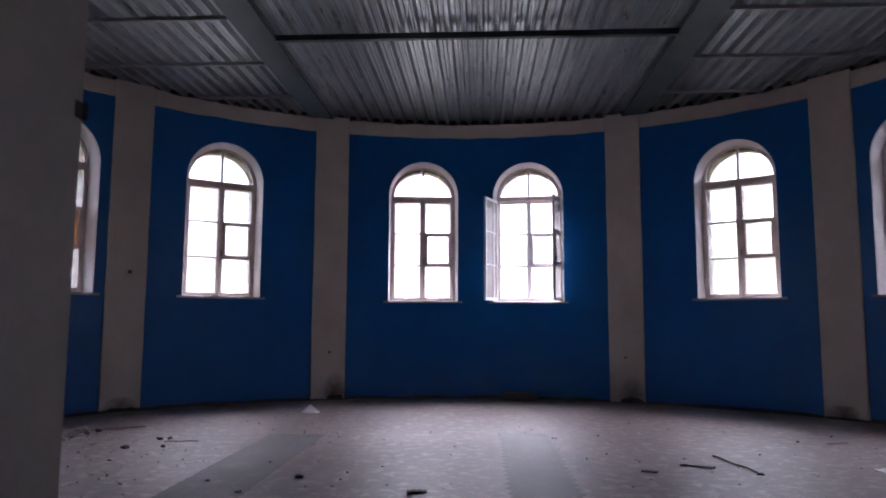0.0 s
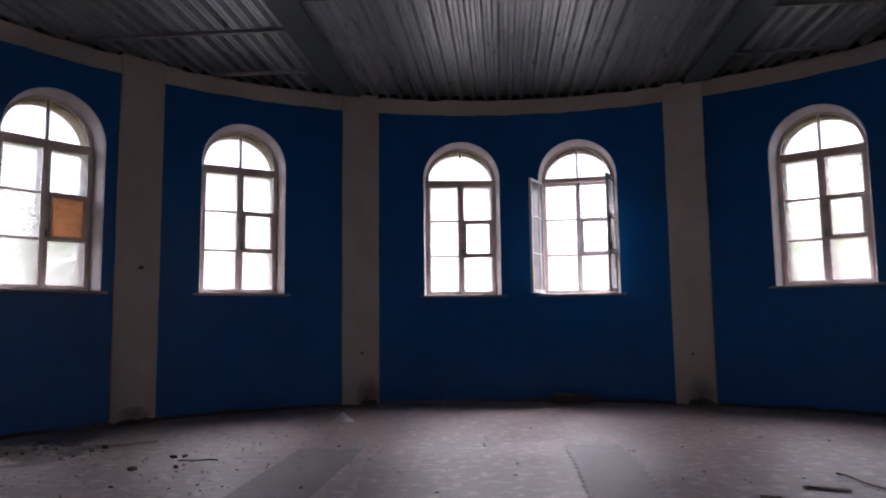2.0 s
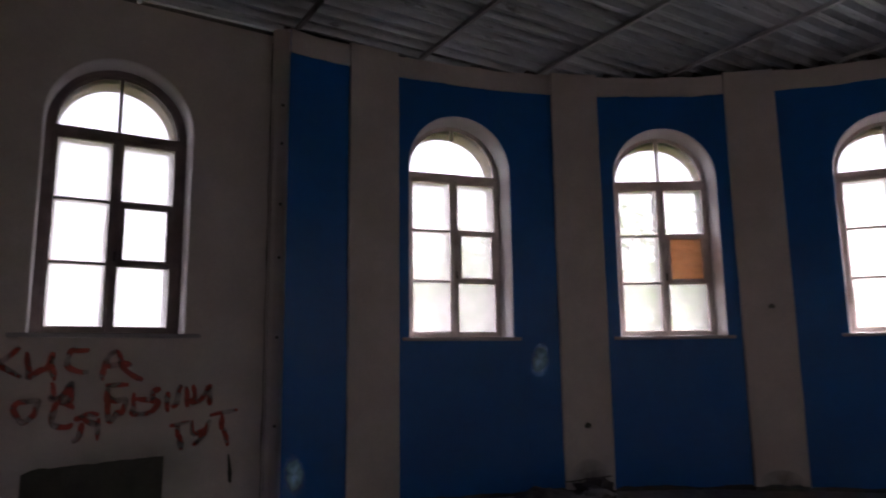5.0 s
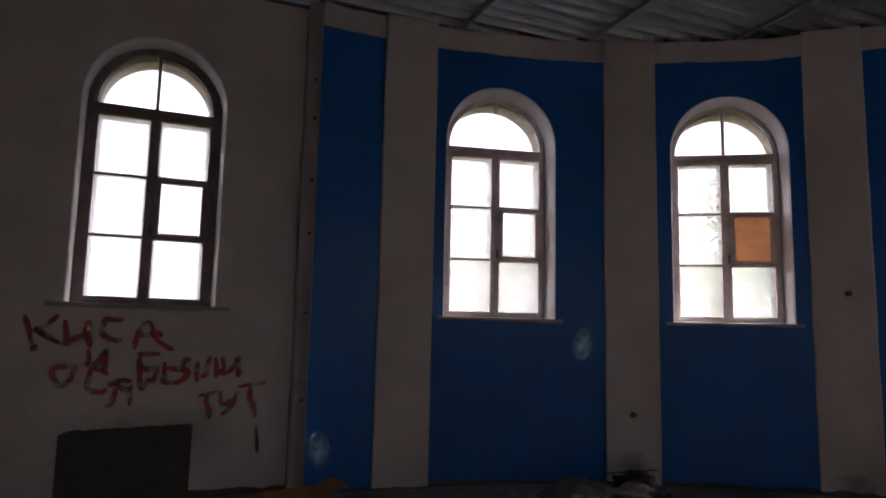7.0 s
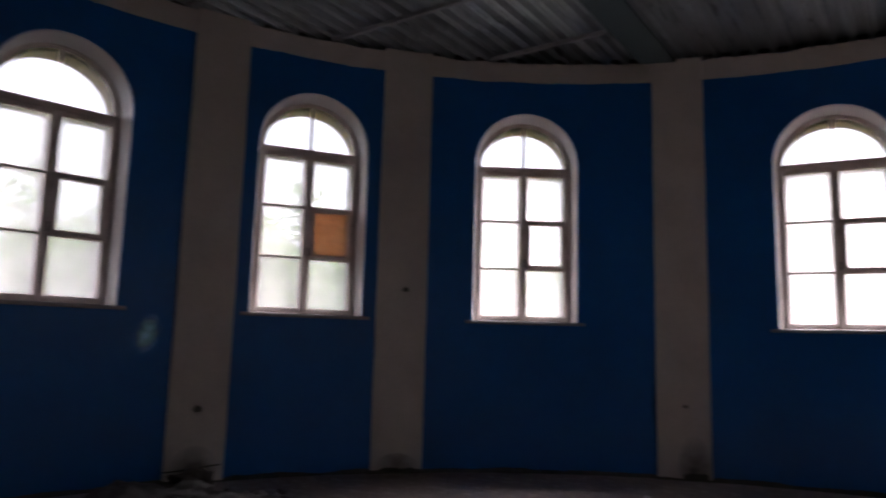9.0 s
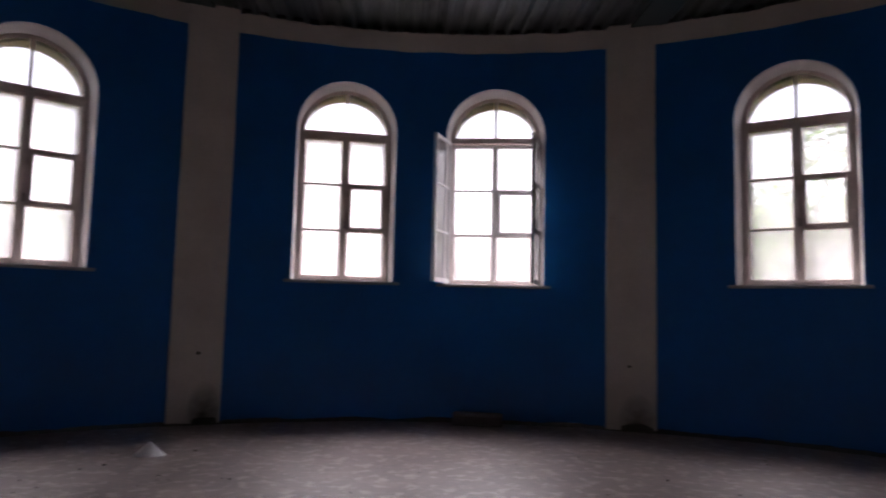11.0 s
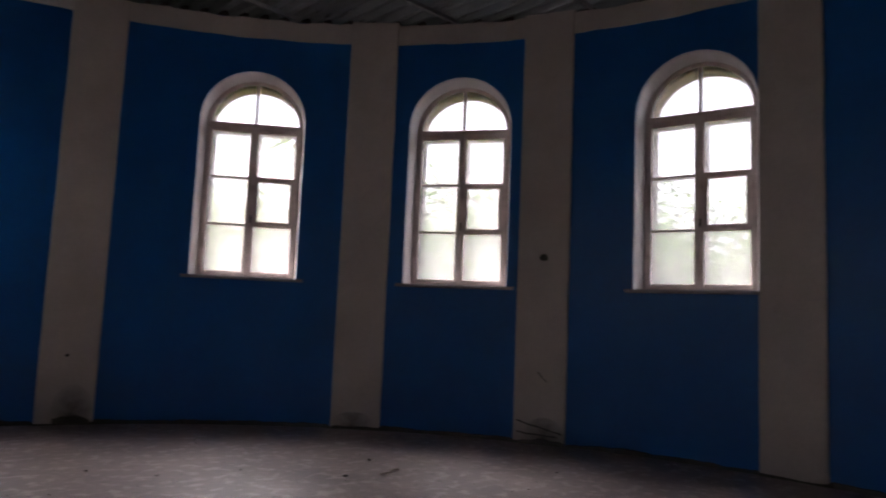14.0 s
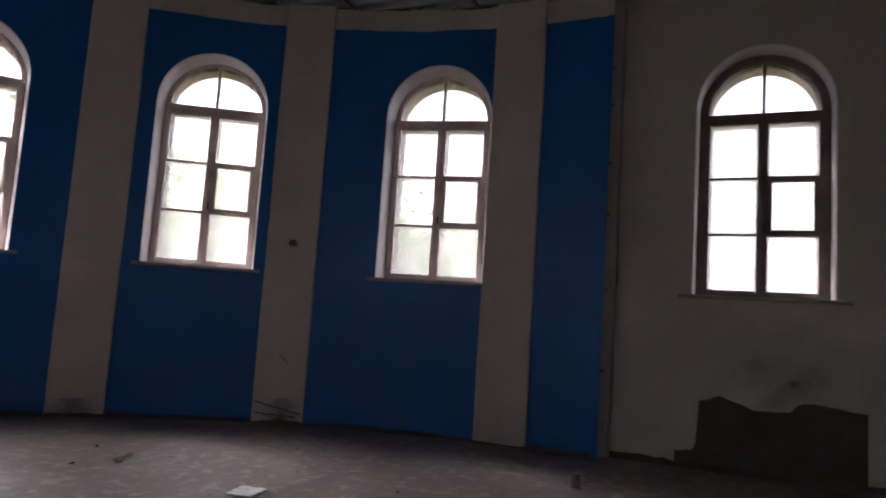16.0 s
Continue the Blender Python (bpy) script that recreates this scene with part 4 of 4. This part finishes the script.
# ---- loose things on the floor ----
def chunk(x, y, size, mat, label, seed, name="rubble_piece", flat=0.6, category="rubble"):
    bm = bmesh.new()
    rough_lump(bm, 0, 0, size * flat * 0.55, size, size * 0.75, size * flat, seed, 1, 0.8)
    ob = part(name, bm, mat)
    ob.matrix_world = pose(x, y, 0.0, 0, 0, seed * 77 % 360)
    return tagged(ob, label, category, "rubble on the floor")


DARK_SAY = "small dark crumbled lump lying on the concrete floor"
for k, (x, y, s) in enumerate([(-3.97, 1.97, 0.07), (-3.85, 2.58, 0.06), (-3.74, 2.62, 0.05), (-3.58, 2.07, 0.055), (-1.61, 0.67, 0.05), (-2.08, 1.3, 0.035), (-3.77, 1.28, 0.03),
                               (-2.4, 0.45, 0.03), (-1.98, 0.05, 0.045), (1.6, 3.3, 0.03), (2.64, 1.98, 0.03), (2.78, 1.1, 0.045), (-1.2, 0.9, 0.02), (-0.9, 1.2, 0.02), (4.6, 3.45, 0.03), (3.99, 3.02, 0.03)]):
    chunk(x, y, s * 0.85, DARK_BIT_GAP, DARK_SAY, k + 1, flat=0.42)
rnd = random.Random(5)
for k in range(36):
    a, r = rnd.uniform(0.05, math.pi - 0.05), 7.2 * math.sqrt(rnd.random())
    chunk(r * math.cos(a), r * math.sin(a) - 0.3, rnd.uniform(0.006, 0.016), DARK_BIT_GAP if k % 3 else RUBBLE, "tiny crumb of debris on the concrete floor", k + 50)

# white crumpled lump
bm = bmesh.new()
bmesh.ops.create_cone(bm, cap_ends=True, segments=9, radius1=0.16, radius2=0.012, depth=0.125, matrix=Matrix.Translation((0, 0, 0.063)))
bmesh.ops.subdivide_edges(bm, edges=bm.edges[:], cuts=1)
for v in bm.verts:
    if v.co.z > 0.01:
        v.co += Vector((0.025 * noise.noise(v.co * 14), 0.025 * noise.noise(v.co * 14 + Vector((4, 4, 4))), 0.02 * noise.noise(v.co * 11)))
    v.co.y *= 0.7
ob = part("plaster_lump", bm, PAPER)
ob.matrix_world = pose(-2.64, 5.25, 0)
tagged(ob, "white crumpled lump of plaster on the floor", "plaster lump")


def stick(x, y, length, turn, thick, label="thin splintered wooden stick lying on the floor"):
    bm = bmesh.new()
    path = [(-length / 2 + length * k / 8, 0.015 * math.sin(k * 1.3)) for k in range(9)]
    sweep(bm, path, lambda q: [(q[0], q[1] + thick * math.cos(a), thick + 0.004 + thick * 0.7 * math.sin(a)) for a in [math.tau * j / 6 for j in range(7)]])
    ob = part("stick", bm, WOOD_BIT)
    ob.matrix_world = pose(x, y, 0, 0, 0, turn)
    tagged(ob, label, "stick", "sticks on the floor")


stick(2.7, 1.56, 0.86, -80, 0.014)
stick(-4.75, 3.28, 0.66, 38, 0.016)
stick(-5.0, 3.2, 0.7, 30, 0.018)
stick(-3.5, 2.4, 0.4, 10, 0.012)
stick(4.4, 2.9, 0.3, 20, 0.01)


def scrap(x, y, w, d, turn, mat, label, name="scrap"):
    bm = bmesh.new()
    n_g = 8
    g = [[bm.verts.new((w * (i / n_g - 0.5) + 0.01 * noise.noise((i, j, x)), d * (j / n_g - 0.5) + 0.01 * noise.noise((j, i, y)), 0.012 + 0.02 * abs(noise.noise((i * 0.5, j * 0.5, x + y))))) for i in range(n_g + 1)] for j in range(n_g + 1)]
    for j in range(n_g):
        for i in range(n_g):
            bm.faces.new((g[j][i], g[j][i + 1], g[j + 1][i + 1], g[j + 1][i]))
    base = bmesh.ops.extrude_face_region(bm, geom=bm.faces[:])["geom"]
    for e in base:
        if isinstance(e, bmesh.types.BMVert):
            e.co.z -= 0.008
    ob = part(name, bm, mat)
    ob.matrix_world = pose(x, y, 0, 0, 0, turn)
    tagged(ob, label, "scrap", "scraps on the floor")


scrap(4.13, 1.3, 0.26, 0.2, 10, PAPER, "dirty white sheet of paper on the floor")
scrap(1.73, 1.12, 0.15, 0.05, -15, WOOD_BIT, "thin flat offcut of wood on the floor")
scrap(2.28, 1.42, 0.34, 0.06, -25, WOOD_BIT, "grey-brown flat splinter of board on the floor")
scrap(-0.46, 0.16, 0.17, 0.09, 5, SCREED, "flat grey shard of tile on the floor")

# low broken ledge against the round wall
ledge = bmesh.new()
box(ledge, -0.33, 0.33, -0.32, -0.02, 0.0, 0.15, bevel=0.02)
for v in ledge.verts:
    v.co += Vector((0.02 * noise.noise(v.co * 6), 0.02 * noise.noise(v.co * 6 + Vector((3, 3, 3))), 0.02 * noise.noise(v.co * 5) if v.co.z > 0.1 else 0))
ob = part("crate", ledge, CRATE_WOOD)
ob.matrix_world = pose(*rim(83.6, R, 0), 0, 0, 83.6 - 90)
tagged(ob, "low dark wooden crate against the blue wall", "crate")


# dark uneven strip along the foot of the round wall
bm = bmesh.new()
line = []
for k in range(601):
    u = arc_u(CORNERS[0]) + 0.08 + (arc_u(CORNERS[1]) - arc_u(CORNERS[0]) - 0.16) * k / 600
    on_pilaster = any(abs(u - arc_u(p)) < radians(2.42) * R + 0.02 for p in PILASTERS)
    h = (0.022 if on_pilaster else 0.042) + 0.034 * noise.noise((u * 1.7, 0, 0)) + 0.014 * noise.noise((u * 8, 2, 0))
    line.append((u, max(h, 0.012), -0.0415 if on_pilaster else -0.010))
sweep(bm, line, lambda q: [on_arc(q[0], q[2] - 0.012, -0.012), on_arc(q[0], q[2], q[1]), on_arc(q[0], 0.002, q[1] + 0.006)])
tagged(part("baseboard", bm, DARK_WALL), "dark uneven strip at the foot of the blue wall", "plinth", kind="structure")

# fine crumbs and chips strewn over the floor
def crumbs(count, seed, mat, label, small, large):
    r = random.Random(seed)
    verts, faces = [], []
    for k in range(count):
        if k % 3 == 0:
            a = r.gauss(2.75, 0.35)
            q = r.uniform(3.0, 7.3)
        elif k % 3 == 1:
            a, q = r.uniform(0.0, math.pi), R - 0.05 - abs(r.gauss(0, 0.35))
        else:
            a, q = r.uniform(-0.5, math.pi + 0.5), 7.3 * math.sqrt(r.random())
        x, y = q * math.cos(a), q * math.sin(a)
        if math.hypot(x, y) > R - 0.06:
            continue
        sz = r.uniform(small, large) * (0.5 + r.random())
        t = r.uniform(0, math.tau)
        n_e = r.choice((4, 5, 6))
        ring = [(x + sz * (0.6 + 0.5 * r.random()) * math.cos(t + math.tau * j / n_e), y + sz * (0.6 + 0.5 * r.random()) * math.sin(t + math.tau * j / n_e)) for j in range(n_e)]
        i = len(verts)
        hgt = sz * r.uniform(0.25, 0.8)
        verts += [(px, py, 0.0) for px, py in ring] + [(x + (px - x) * 0.7, y + (py - y) * 0.7, hgt) for px, py in ring]
        faces.append(tuple(range(i + n_e, i + 2 * n_e)))
        faces += [(i + j, i + (j + 1) % n_e, i + n_e + (j + 1) % n_e, i + n_e + j) for j in range(n_e)]
    me = bpy.data.meshes.new("crumbs")
    me.from_pydata(verts, [], faces)
    me.materials.append(mat)
    tagged(new("crumbs", me), label, "debris", kind="stuff")


crumbs(1200, 21, RUBBLE, "pale plaster crumbs strewn over the concrete floor", 0.005, 0.016)
crumbs(180, 22, DARK_BIT_GAP, "dark crumbs strewn over the concrete floor", 0.004, 0.012)

# stub of an old hinge on the doorway's edge
hinge = thing("door_hinge", pose(-0.575, -4.81, 1.795), "stub of an old dark hinge on the doorway's edge", "hinge")
part("leaf", boxes((0.0005, 0.003, -0.014, 0.006, -0.014, 0.014), bevel=0.0005), DARK_METAL, hinge)
bm = bmesh.new()
bmesh.ops.create_cone(bm, cap_ends=True, segments=12, radius1=0.004, radius2=0.004, depth=0.03, matrix=Matrix.Translation((0.005, 0.008, 0)))
part("knuckle", bm, DARK_METAL, hinge)

# heap of rubble at the foot of a pilaster
def rubble_heap(x, y, turn):
    t = thing("rubble_heap", pose(x, y, 0, 0, 0, turn), "heap of grey plaster rubble and dark rags by the wall", "rubble heap")
    bm = bmesh.new()
    n_g = 48
    g = []
    for j in range(n_g + 1):
        row = []
        for i in range(n_g + 1):
            u, v = 2 * i / n_g - 1, 2 * j / n_g - 1
            h = max(0.0, 1 - u * u - v * v) ** 0.8
            z = h * (0.035 + 0.10 * noise.noise((u * 2.2, v * 2.2, 4)) + 0.06 * noise.noise((u * 7, v * 7, 2)) + 0.03 * noise.noise((u * 19, v * 19, 8)))
            z += 0.15 * math.exp(-((u + 0.7) ** 2 * 7 + (v - 0.3) ** 2 * 9)) * (1 + 0.5 * noise.noise((u * 9, v * 9, 5)))
            row.append(bm.verts.new((u * 1.15, v * 0.75, max(z, 0.0) - 0.008)))
        g.append(row)
    for j in range(n_g):
        for i in range(n_g):
            bm.faces.new((g[j][i], g[j][i + 1], g[j + 1][i + 1], g[j + 1][i]))
    part("mound", bm, HEAP_DIRT, t)
    r = random.Random(9)
    for k in range(110):
        a, q = r.uniform(0, math.tau), 1.15 * math.sqrt(r.random())
        s = r.uniform(0.012, 0.06)
        bm = bmesh.new()
        rough_lump(bm, 0, 0, 0, s, s * 0.7, s * 0.5, k + 0.5, 1, 0.9)
        ob = part("piece", bm, RUBBLE if k % 3 else DARK_BIT_GAP, t)
        ob.matrix_basis = pose(q * 1.1 * math.cos(a), q * 0.72 * math.sin(a), max(0.012, 0.06 * (1 - q * q)), r.uniform(0, 90), 0, r.uniform(0, 360))
    return t


rubble_heap(-5.95, 2.4, 32)
bm = bmesh.new()
rough_lump(bm, 0, 0, 0.07, 0.26, 0.2, 0.13, 8, 3, 0.9)
ob = part("rag", bm, DARK_BIT_GAP)
ob.matrix_world = pose(-6.55, 2.75, 0, 0, 0, 20)
tagged(ob, "dark crumpled rag at the foot of a pilaster", "rag")
bm = bmesh.new()
rough_lump(bm, 0, 0, 0.05, 0.2, 0.16, 0.09, 15, 3, 0.9)
ob = part("rag", bm, RUBBLE)
ob.matrix_world = pose(-6.35, 2.55, 0, 0, 0, 60)
tagged(ob, "dirty pale crumpled rag beside the rubble heap", "rag")

# torn cardboard box in the corner
card = thing("cardboard_box", pose(-7.1, -0.85, 0, 0, 0, 12), "torn orange-brown cardboard box in the corner", "box")
part("side", boxes((-0.2, -0.19, -0.3, 0.3, 0, 0.13)), ORANGE_CARD, card)
part("side", boxes((0.19, 0.2, -0.3, 0.3, 0, 0.11)), ORANGE_CARD, card)
part("side", boxes((-0.19, 0.19, -0.3, -0.29, 0, 0.12)), ORANGE_CARD, card)
part("side", boxes((-0.19, 0.19, 0.29, 0.3, 0, 0.14)), ORANGE_CARD, card)
part("bottom", boxes((-0.19, 0.19, -0.29, 0.29, 0.002, 0.01)), ORANGE_CARD, card)
fl = part("flap", boxes((-0.2, 0.2, -0.004, 0.004, 0.0, 0.2)), ORANGE_CARD, card)
fl.matrix_basis = pose(0, 0.3, 0.14, -75, 0, 0)

# old can by the east wall
can = thing("can", pose(6.05, -0.81, 0), "small dull metal can standing on the floor", "can")
bm = bmesh.new()
bmesh.ops.create_cone(bm, cap_ends=False, segments=20, radius1=0.05, radius2=0.05, depth=0.12, matrix=Matrix.Translation((0, 0, 0.062)))
part("body", bm, PURLIN_STEEL, can)
bm = bmesh.new()
bmesh.ops.create_cone(bm, cap_ends=True, segments=20, radius1=0.052, radius2=0.047, depth=0.008, matrix=Matrix.Translation((0, 0, 0.118)))
part("lid", bm, PURLIN_STEEL, can)

# ---- outside ----
bm = bmesh.new()
rows = []
for ring in (0.0, 8.3, 12, 20, 40, 120, 600, 3000):
    rows.append([bm.verts.new((ring * math.cos(math.tau * k / 48), ring * math.sin(math.tau * k / 48), -0.25)) for k in range(48)] if ring else None)
for a, b in zip(rows[1:], rows[2:]):
    for k in range(48):
        bm.faces.new((a[k], a[(k + 1) % 48], b[(k + 1) % 48], b[k]))
tagged(part("ground", bm, GRASS), "rough summer grass round the building", "ground", kind="structure")


def tree_thing(height, seed, full=60):
    r = random.Random(seed)
    t = thing("tree", pose(0, 0, -0.25), "leafy green broad-leaved tree outside the windows", "tree", "trees outside")
    bm = bmesh.new()
    def limb(p0, p1, r0, r1, n_s=5):
        d = (p1 - p0).normalized()
        u = d.orthogonal().normalized()
        v = d.cross(u)
        sweep(bm, range(n_s + 1), lambda k: [p0 + (p1 - p0) * (k / n_s) + Vector((0.06 * math.sin(k * 1.7 + seed), 0.06 * math.cos(k * 1.3), 0)) * (k > 0)
                                             + (u * math.cos(a) + v * math.sin(a)) * (r0 + (r1 - r0) * k / n_s) for a in [math.tau * j / 7 for j in range(8)]])
    top = Vector((r.uniform(-0.4, 0.4), r.uniform(-0.4, 0.4), height * 0.75))
    limb(Vector((0, 0, 0)), top, 0.17, 0.05, 7)
    tips = [top]
    for k in range(9):
        start = top * (0.3 + 0.07 * k)
        a = k * 2.4 + r.random()
        end = start + Vector((math.cos(a), math.sin(a), 0.7)) * height * r.uniform(0.16, 0.28)
        limb(start, end, 0.06, 0.015, 4)
        tips += [end, (start + end) / 2]
    part("trunk", bm, BARK, t)
    verts, faces = [], []
    for tip in tips:
        for c in range(4):
            mid = tip + Vector((r.gauss(0, 0.5), r.gauss(0, 0.5), r.gauss(0, 0.45)))
            for leaf in range(full):
                p = mid + Vector((r.gauss(0, 0.26), r.gauss(0, 0.26), r.gauss(0, 0.2)))
                d = Vector((r.uniform(-1, 1), r.uniform(-1, 1), r.uniform(-0.9, 0.3))).normalized()
                w = d.orthogonal().normalized() * r.uniform(0.04, 0.08)
                d = d * r.uniform(0.10, 0.20)
                i = len(verts)
                verts += [p, p + d * 0.5 + w, p + d, p + d * 0.5 - w]
                faces.append((i, i + 1, i + 2, i + 3))
    me = bpy.data.meshes.new("crown")
    me.from_pydata([tuple(v) for v in verts], [], faces)
    me.materials.append(LEAVES)
    new("crown", me).parent = t
    return t


first = tree_thing(5.3, 3)
second = tree_thing(5.9, 8)
first.matrix_basis = pose(*rim(146, 14.5, -0.25), 0, 0, 20)
second.matrix_basis = pose(*rim(33, 15.0, -0.25), 0, 0, 70)
for k, (theta, r, which) in enumerate([(158, 15.5, 1), (134, 17, 1), (122, 19, 0), (56, 14.5, 0), (46, 17, 1), (20, 16, 0), (8, 18, 1), (70, 22, 0), (110, 26, 1)]):
    copy_thing((first, second)[which], pose(*rim(theta, r, -0.25), 0, 0, k * 67))

dense = tree_thing(5.2, 12, 70)
dense.matrix_basis = pose(*rim(151, 17.5, -0.25), 0, 0, 10)
for k, (theta, r) in enumerate([(143, 19), (160, 19.5), (60, 18), (53, 16.5), (39, 18.5), (30, 17), (25, 20), (14, 19.5), (128, 23), (165, 22)]):
    copy_thing(dense, pose(*rim(theta, r, -0.25), 0, 0, 40 + k * 83))

# low pinkish house beyond the trees
house = thing("house", pose(7.5, 34, -0.25, 0, 0, 8), "low pinkish brick house beyond the trees", "house")
hb = boxes((-5, 5, -3, 3, 0, 4.2))
part("wall", hb, BRICK_RED, house)
bm = bmesh.new()
v = [bm.verts.new(p) for p in ((-5.4, -3.4, 4.2), (5.4, -3.4, 4.2), (5.4, 3.4, 4.2), (-5.4, 3.4, 4.2), (-5.4, 0, 5.9), (5.4, 0, 5.9))]
for f in ((0, 1, 5, 4), (2, 3, 4, 5), (0, 4, 3), (1, 2, 5), (0, 3, 2, 1)):
    bm.faces.new([v[i] for i in f])
part("roof", bm, material("roof_sheet", (0.30, 0.20, 0.18), 0.6, spread=0.15), house)
for x in (-3, 0, 3):
    win = part("window", boxes((x - 0.6, x + 0.6, -3.04, -3.002, 1.4, 2.9)), FRAME_PAINT, house)
    part("pane", boxes((x - 0.5, x + 0.5, -3.055, -3.045, 1.5, 2.8)), DARK_METAL, win)
